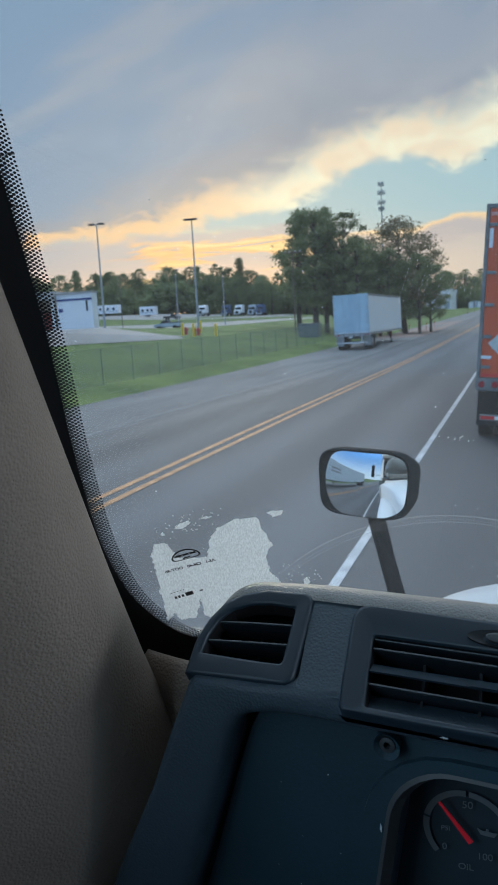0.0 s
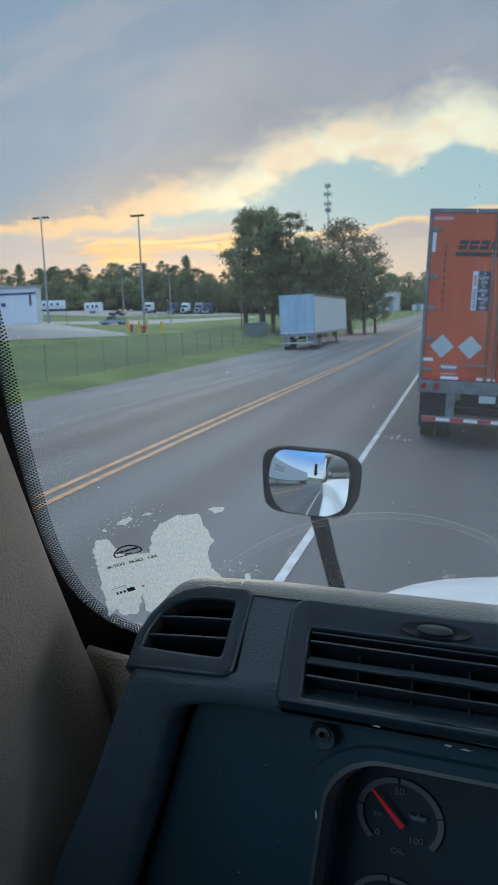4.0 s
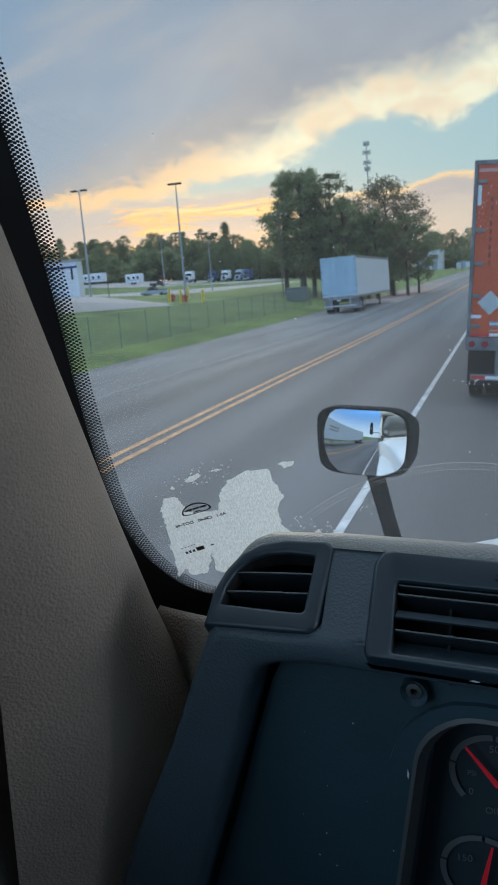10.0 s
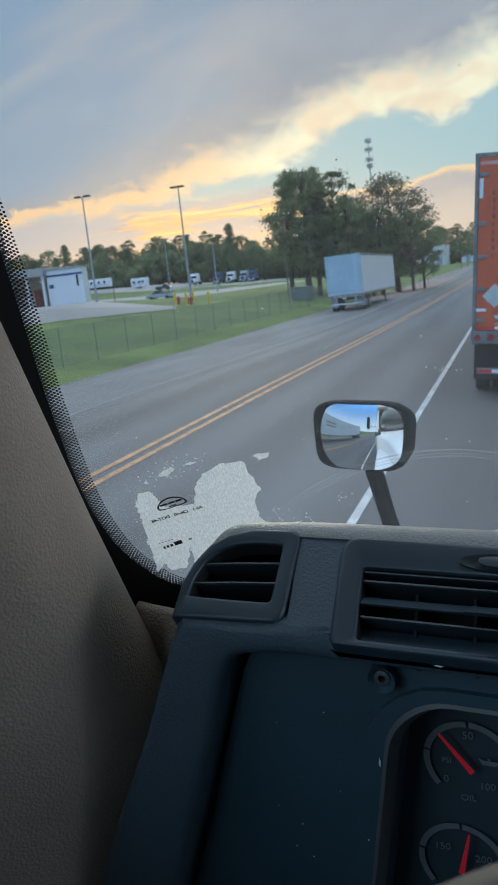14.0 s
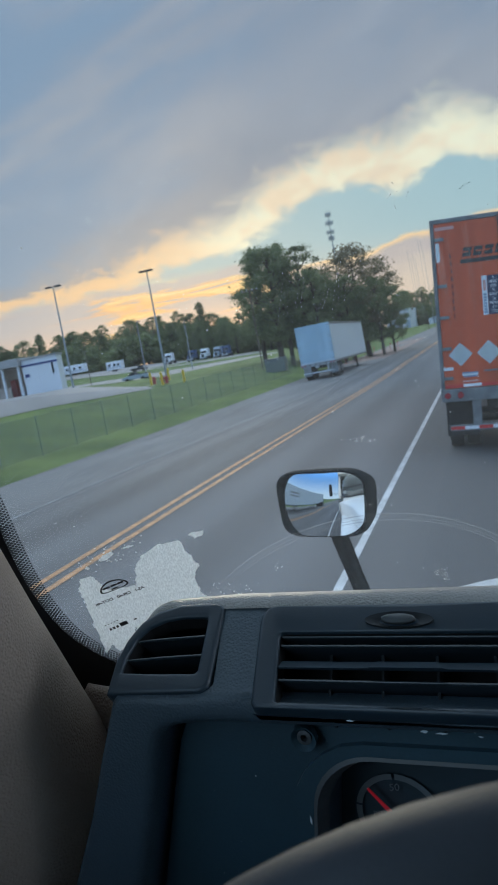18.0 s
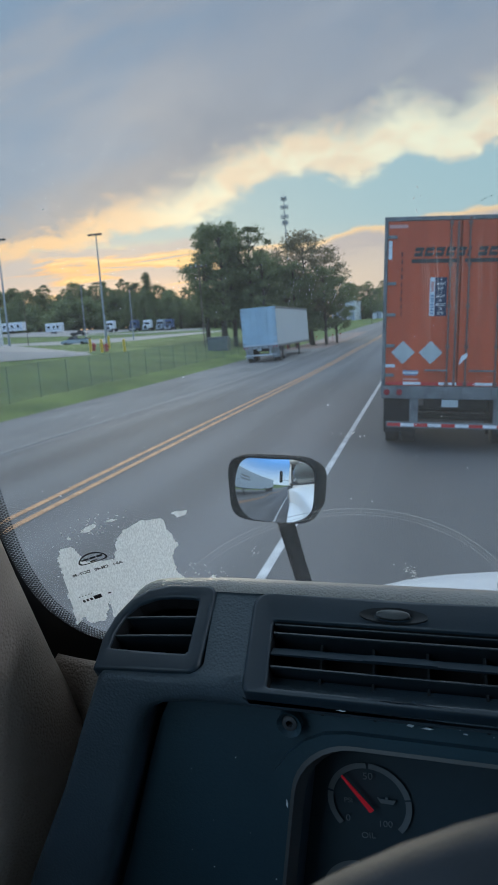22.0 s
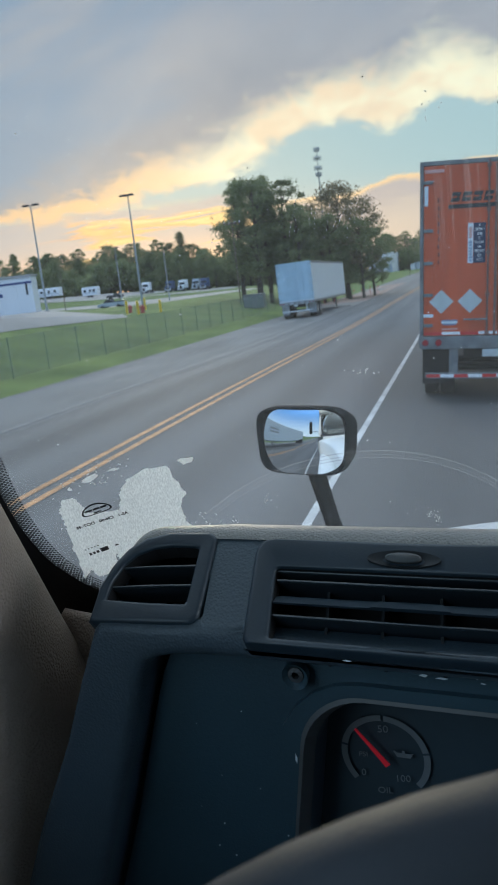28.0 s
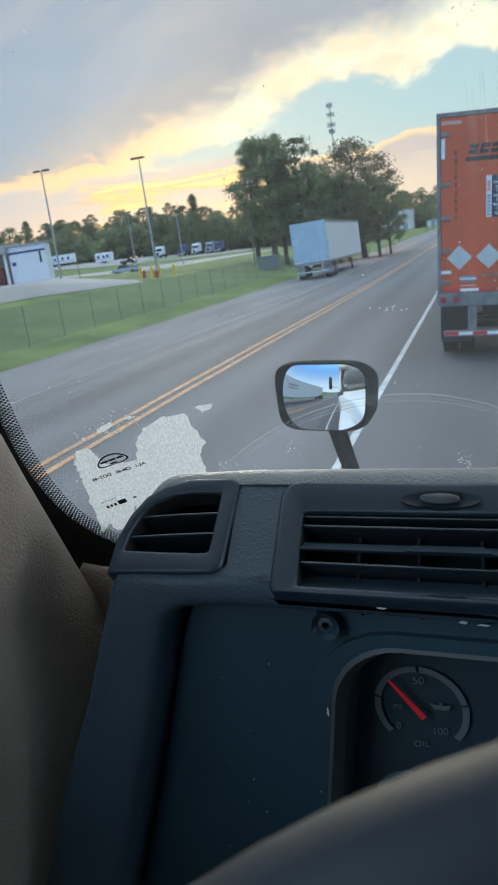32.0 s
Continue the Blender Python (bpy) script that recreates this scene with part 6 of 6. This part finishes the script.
sticker = thing("window_film", "peeling white film remnant with glass markings on the windscreen", "sticker")
P1 = [(-0.4740, 2.249), (-0.4690, 2.2580), (-0.4605, 2.2585), (-0.4575, 2.248), (-0.456, 2.240), (-0.4306, 2.234), (-0.4256, 2.255), (-0.417, 2.2665), (-0.3985, 2.2745), (-0.382, 2.2725), (-0.379, 2.258), (-0.373, 2.240), (-0.3805, 2.228), (-0.381, 2.206), (-0.372, 2.188), (-0.38, 2.16), (-0.430, 2.150), (-0.447, 2.164), (-0.4465, 2.186), (-0.455, 2.162), (-0.467, 2.163), (-0.470, 2.174), (-0.4775, 2.164), (-0.476, 2.204)]
part("film", film(P1, cell=0.0010, rag=0.0017), FLAKE, sticker, "ragged whitish film")
for poly, sd in (([(-0.372, 2.277), (-0.366, 2.279), (-0.358, 2.277), (-0.359, 2.273), (-0.368, 2.271)], 2.0), ([(-0.451, 2.272), (-0.446, 2.277), (-0.438, 2.280), (-0.437, 2.276), (-0.445, 2.271)], 4.0),
                 ([(-0.352, 2.190), (-0.348, 2.193), (-0.345, 2.186), (-0.350, 2.181)], 6.0), ([(-0.463, 2.269), (-0.460, 2.271), (-0.459, 2.267), (-0.462, 2.266)], 8.0), ([(-0.430, 2.279), (-0.424, 2.281), (-0.418, 2.280), (-0.424, 2.2785)], 9.0)):
    part("film_flake", film(poly, 0.0008, 0.0012, seed=sd), FLAKE, sticker)


def glass_text(text, x, z, size, turn=0.0):
    cu_m = Matrix.Identity(4)
    o = letters(text, size, cu_m, BLACK_INK, sticker, "glass_marking", depth=0.0, bold=0.00016)
    c, s = math.cos(turn), math.sin(turn)
    for v in o.data.vertices:
        a, b = -v.co.x, v.co.y
        a, b = a * c - b * s, a * s + b * c
        v.co = on_glass(x + a, z + b, -0.0022)


glass_text("AS-1   CM-40   DOT-46", -0.4465, 2.2275, 0.0043, 0.13)
bm = bmesh.new()
oo = [(0.0122 * math.cos(a), 0.0060 * math.sin(a) - 0.0015 * math.cos(2 * a)) for a in (2 * math.pi * k / 40 for k in range(40))]
ii = [(0.88 * p[0], 0.80 * p[1]) for p in oo]


def spun(p, x, z, turn=0.16):
    return on_glass(x + p[0] * math.cos(turn) - p[1] * math.sin(turn), z + p[0] * math.sin(turn) + p[1] * math.cos(turn), -0.0022)


part("oval_mark", ring(oo, ii, lambda p: spun(p, -0.448, 2.2405), (0, -0.0002, 0)), BLACK_INK, sticker)
bm = bmesh.new()
for x0, x1, z0, z1 in ((-0.009, -0.003, 0.0002, 0.0022), (-0.002, 0.003, 0.0002, 0.0022), (0.004, 0.009, 0.0002, 0.0022), (-0.003, 0.003, -0.0032, -0.0018)):
    sheet([spun(p, -0.448, 2.2405) for p in ((x0, z0), (x1, z0), (x1, z1), (x0, z1))], (0, -0.0002, 0), bm)
part("mark_bars", bm, BLACK_INK, sticker)
bm = bmesh.new()
for x0, x1, z0, z1 in ((-0.0110, -0.0092, -0.0016, 0.0014), (-0.0080, -0.0060, -0.0016, 0.0014), (-0.0045, 0.0020, -0.0020, 0.0026), (0.008, 0.0105, -0.0008, 0.0008), (-0.0140, -0.0122, -0.0016, 0.0014)):
    sheet([spun(p, -0.4525, 2.1945) for p in ((x0, z0), (x1, z0), (x1, z1), (x0, z1))], (0, -0.0002, 0), bm)
for k in range(5):
    x = -0.012 + 0.0026 * k - 0.004
    sheet([spun(p, -0.4525, 2.2005) for p in ((x, 0), (x + 0.001, 0), (x + 0.001, 0.001), (x, 0.001))], (0, -0.0002, 0), bm)
part("mark_bars", bm, BLACK_INK, sticker)

# dust on the glass
rng = random.Random(21)
lv, lf = [], []


def fleck(x, z, a, b, turn):
    i = len(lv)
    c, s = math.cos(turn), math.sin(turn)
    lv.extend(on_glass(x + a * p * c - b * q * s, z + a * p * s + b * q * c, -0.0015) for p, q in ((-1, -0.4), (0.2, -1), (1, 0.3), (-0.3, 1)))
    lf.append((i, i + 1, i + 2, i + 3))


for _ in range(170):
    x, z = rng.uniform(-0.48, 0.12), rng.uniform(2.15, 2.62)
    a = rng.choice((0.0003, 0.0004, 0.0005, 0.0005, 0.0008))
    fleck(x, z, a, a * rng.uniform(0.5, 1), rng.uniform(0, 3))
for cx, cz, n, sx, sz in ((-0.187, 2.343, 12, 0.008, 0.003), (-0.134, 2.168, 16, 0.005, 0.008), (-0.105, 2.56, 10, 0.006, 0.004), (-0.30, 2.215, 8, 0.006, 0.004), (-0.445, 2.273, 26, 0.014, 0.005), (-0.43, 2.285, 14, 0.012, 0.003), (-0.365, 2.205, 18, 0.006, 0.010), (-0.345, 2.19, 14, 0.006, 0.006)):
    for _ in range(n):
        fleck(cx + rng.gauss(0, sx), cz + rng.gauss(0, sz), rng.uniform(0.0004, 0.0016), rng.uniform(0.0003, 0.0007), rng.uniform(0, 3))
# dotted drips of dried water, and a chipped squiggle low on the glass
for k in range(11):
    x0, n = -0.222 + 0.0062 * k + rng.uniform(-0.002, 0.002), rng.randint(5, 9)
    top, foot = 2.505 + rng.uniform(-0.012, 0.012), 2.470 + rng.uniform(-0.008, 0.012)
    for j in range(n):
        f = j / n
        fleck(x0 - 0.012 * f + rng.gauss(0, 0.0004), top + (foot - top) * f, rng.uniform(0.0003, 0.0015), rng.uniform(0.00012, 0.00022), 1.25 + rng.gauss(0, 0.06))
for j in range(34):
    f = j / 33
    fleck(-0.1425 + 0.0125 * min(1.0, f * 1.6) + rng.gauss(0, 0.0008), 2.171 - 0.004 * f - 0.008 * max(0.0, f - 0.6) / 0.4 + rng.gauss(0, 0.0007), rng.uniform(0.0003, 0.0008), rng.uniform(0.0002, 0.0005), rng.uniform(0, 3))
me = bpy.data.meshes.new("dust_specks")
me.from_pydata(lv, [], lf)
me.materials.append(SPECK)
o = tagged(new("dust_specks", me), "pale dirt specks on the windscreen", "dirt", kind="stuff")
for _ in range(16):
    x, h = rng.uniform(-0.125, -0.04), rng.uniform(0.03, 0.085)
    z = 2.53 - h - rng.uniform(0.0, 0.025)
    drip = bmesh.new()
    drip.faces.new([drip.verts.new(on_glass(x + dx, z + dz, -0.001)) for dx, dz in ((-0.0003, 0), (0.0003, 0), (0.0009, h), (-0.0003, h))])
    part("water_streak", drip, DRIP, screen)
lv, lf = [], []
for x, z in ((-0.053, 2.556), (-0.0505, 2.5575), (-0.045, 2.559), (-0.1536, 2.588), (-0.2534, 2.5336), (-0.19, 2.41), (-0.33, 2.36)):
    fleck(x, z, 0.0008, 0.0005, rng.uniform(0, 3))
me = bpy.data.meshes.new("dark_specks")
me.from_pydata(lv, [], lf)
me.materials.append(FRIT)
o = tagged(new("dark_specks", me), "small dark insect specks on the windscreen", "dirt", kind="stuff")
for inset, wide in ((0.0, 0.0016), (-0.004, 0.0008), (-0.0075, 0.0012)):
    bm = bmesh.new()
    rows = []
    for k in range(61):
        a = radians(158 - 148 * k / 60)
        rows.append([bm.verts.new(on_glass(-0.215 + (0.206 + inset + w) * math.cos(a), 2.097 + (0.159 + inset + w) * math.sin(a), -0.0008)) for w in (0.0, wide)])
    for a, b in zip(rows, rows[1:]):
        bm.faces.new((a[0], b[0], b[1], a[1]))
    part("wiper_arc", bm, SCUFF, truck, "faint wiper smear arc")
bm = tube([(0.25, 0.86, 2.09), (0.08, 0.845, 2.125), (-0.035, 0.838, 2.142)], [0.012, 0.009, 0.005], 8)
part("wiper", bm, DARK_STEEL, truck, "black wiper arm")


lv, lf = [], []
for k in range(46):
    x, z = rng.uniform(-0.40, 0.1), rng.uniform(1.95, 2.178)
    if inside((x, z), [(p[0], p[1]) for p in seam]) or x < -0.31 - 0.2 * (2.18 - z):
        continue
    r = rng.choice((0.0003, 0.0003, 0.0004, 0.0006))
    i = len(lv)
    lv += [(x + r * a, 0.4672 - 0.16 * (x + 0.28), z + r * b) for a, b in ((-1, -0.6), (0.6, -1), (1, 0.5), (-0.5, 1))]
    lf.append((i, i + 1, i + 2, i + 3))
for x, z, w, h in ((-0.176, 2.188, 0.0035, 0.0007), (-0.128, 2.172, 0.003, 0.0014), (-0.116, 2.171, 0.0045, 0.0008), (-0.09, 2.170, 0.002, 0.0006), (-0.226, 2.095, 0.0009, 0.004)):
    i = len(lv)
    y = 0.4465 if z > 2.18 else 0.4665
    lv += [(x + a * w, y - 0.16 * (x + 0.28), z + b * h - a * 0.0004) for a, b in ((-1, -0.4), (0.3, -1), (1, 0.2), (-0.2, 1))]
    lf.append((i, i + 1, i + 2, i + 3))
me = bpy.data.meshes.new("dash_dust")
me.from_pydata(lv, [], lf)
me.materials.append(PALE)
tagged(new("dash_dust", me), "pale dust specks and chips on the dashboard", "dirt", kind="stuff")


# ---- steering wheel ----
def steering_wheel():
    m = Matrix.Translation(WHEEL_AT) @ Matrix(((1, 0, 0, 0), (0, WHEEL_UP[0], -WHEEL_UP[1], 0), (0, WHEEL_UP[1], WHEEL_UP[0], 0), (0, 0, 0, 1)))
    t = thing("steering_wheel", "dark grained steering wheel with a padded hub", "steering wheel", m)
    R, r = 0.25, 0.0185
    bm = bmesh.new()
    n, k = 96, 16
    rings = []
    for i in range(n):
        a = 2 * math.pi * i / n
        grip = 1.0 + 0.10 * math.exp(-((math.degrees(a) - 145) / 14) ** 2)
        rings.append([bm.verts.new(((R + r * grip * math.cos(b)) * math.cos(a), (R + r * grip * math.cos(b)) * math.sin(a), r * 1.1 * math.sin(b))) for b in (2 * math.pi * j / k for j in range(k))])
    for i in range(n):
        for j in range(k):
            bm.faces.new((rings[i][j], rings[(i + 1) % n][j], rings[(i + 1) % n][(j + 1) % k], rings[i][(j + 1) % k]))
    part("rim", bm, WHEEL_SKIN, t, "grained rim", smooth=True)
    bm = bmesh.new()
    bmesh.ops.create_uvsphere(bm, u_segments=28, v_segments=14, radius=1)
    for v in bm.verts:
        v.co = Vector((v.co.x * 0.11, v.co.y * 0.085, v.co.z * 0.035 - 0.03))
    part("hub", bm, WHEEL_SKIN, t, "padded hub", smooth=True)
    for a in (20, 160, 235, 305):
        d = Vector((math.cos(radians(a)), math.sin(radians(a)), 0))
        part("spoke", tube([d * 0.08 + Vector((0, 0, -0.035)), d * 0.16 + Vector((0, 0, -0.025)), d * 0.243], [0.026, 0.02, 0.014], 10), WHEEL_SKIN, t, smooth=True)
    part("column", rod((0, 0, -0.32), (0, 0, -0.05), 0.05, 0.055, 16), DASH, t)


steering_wheel()
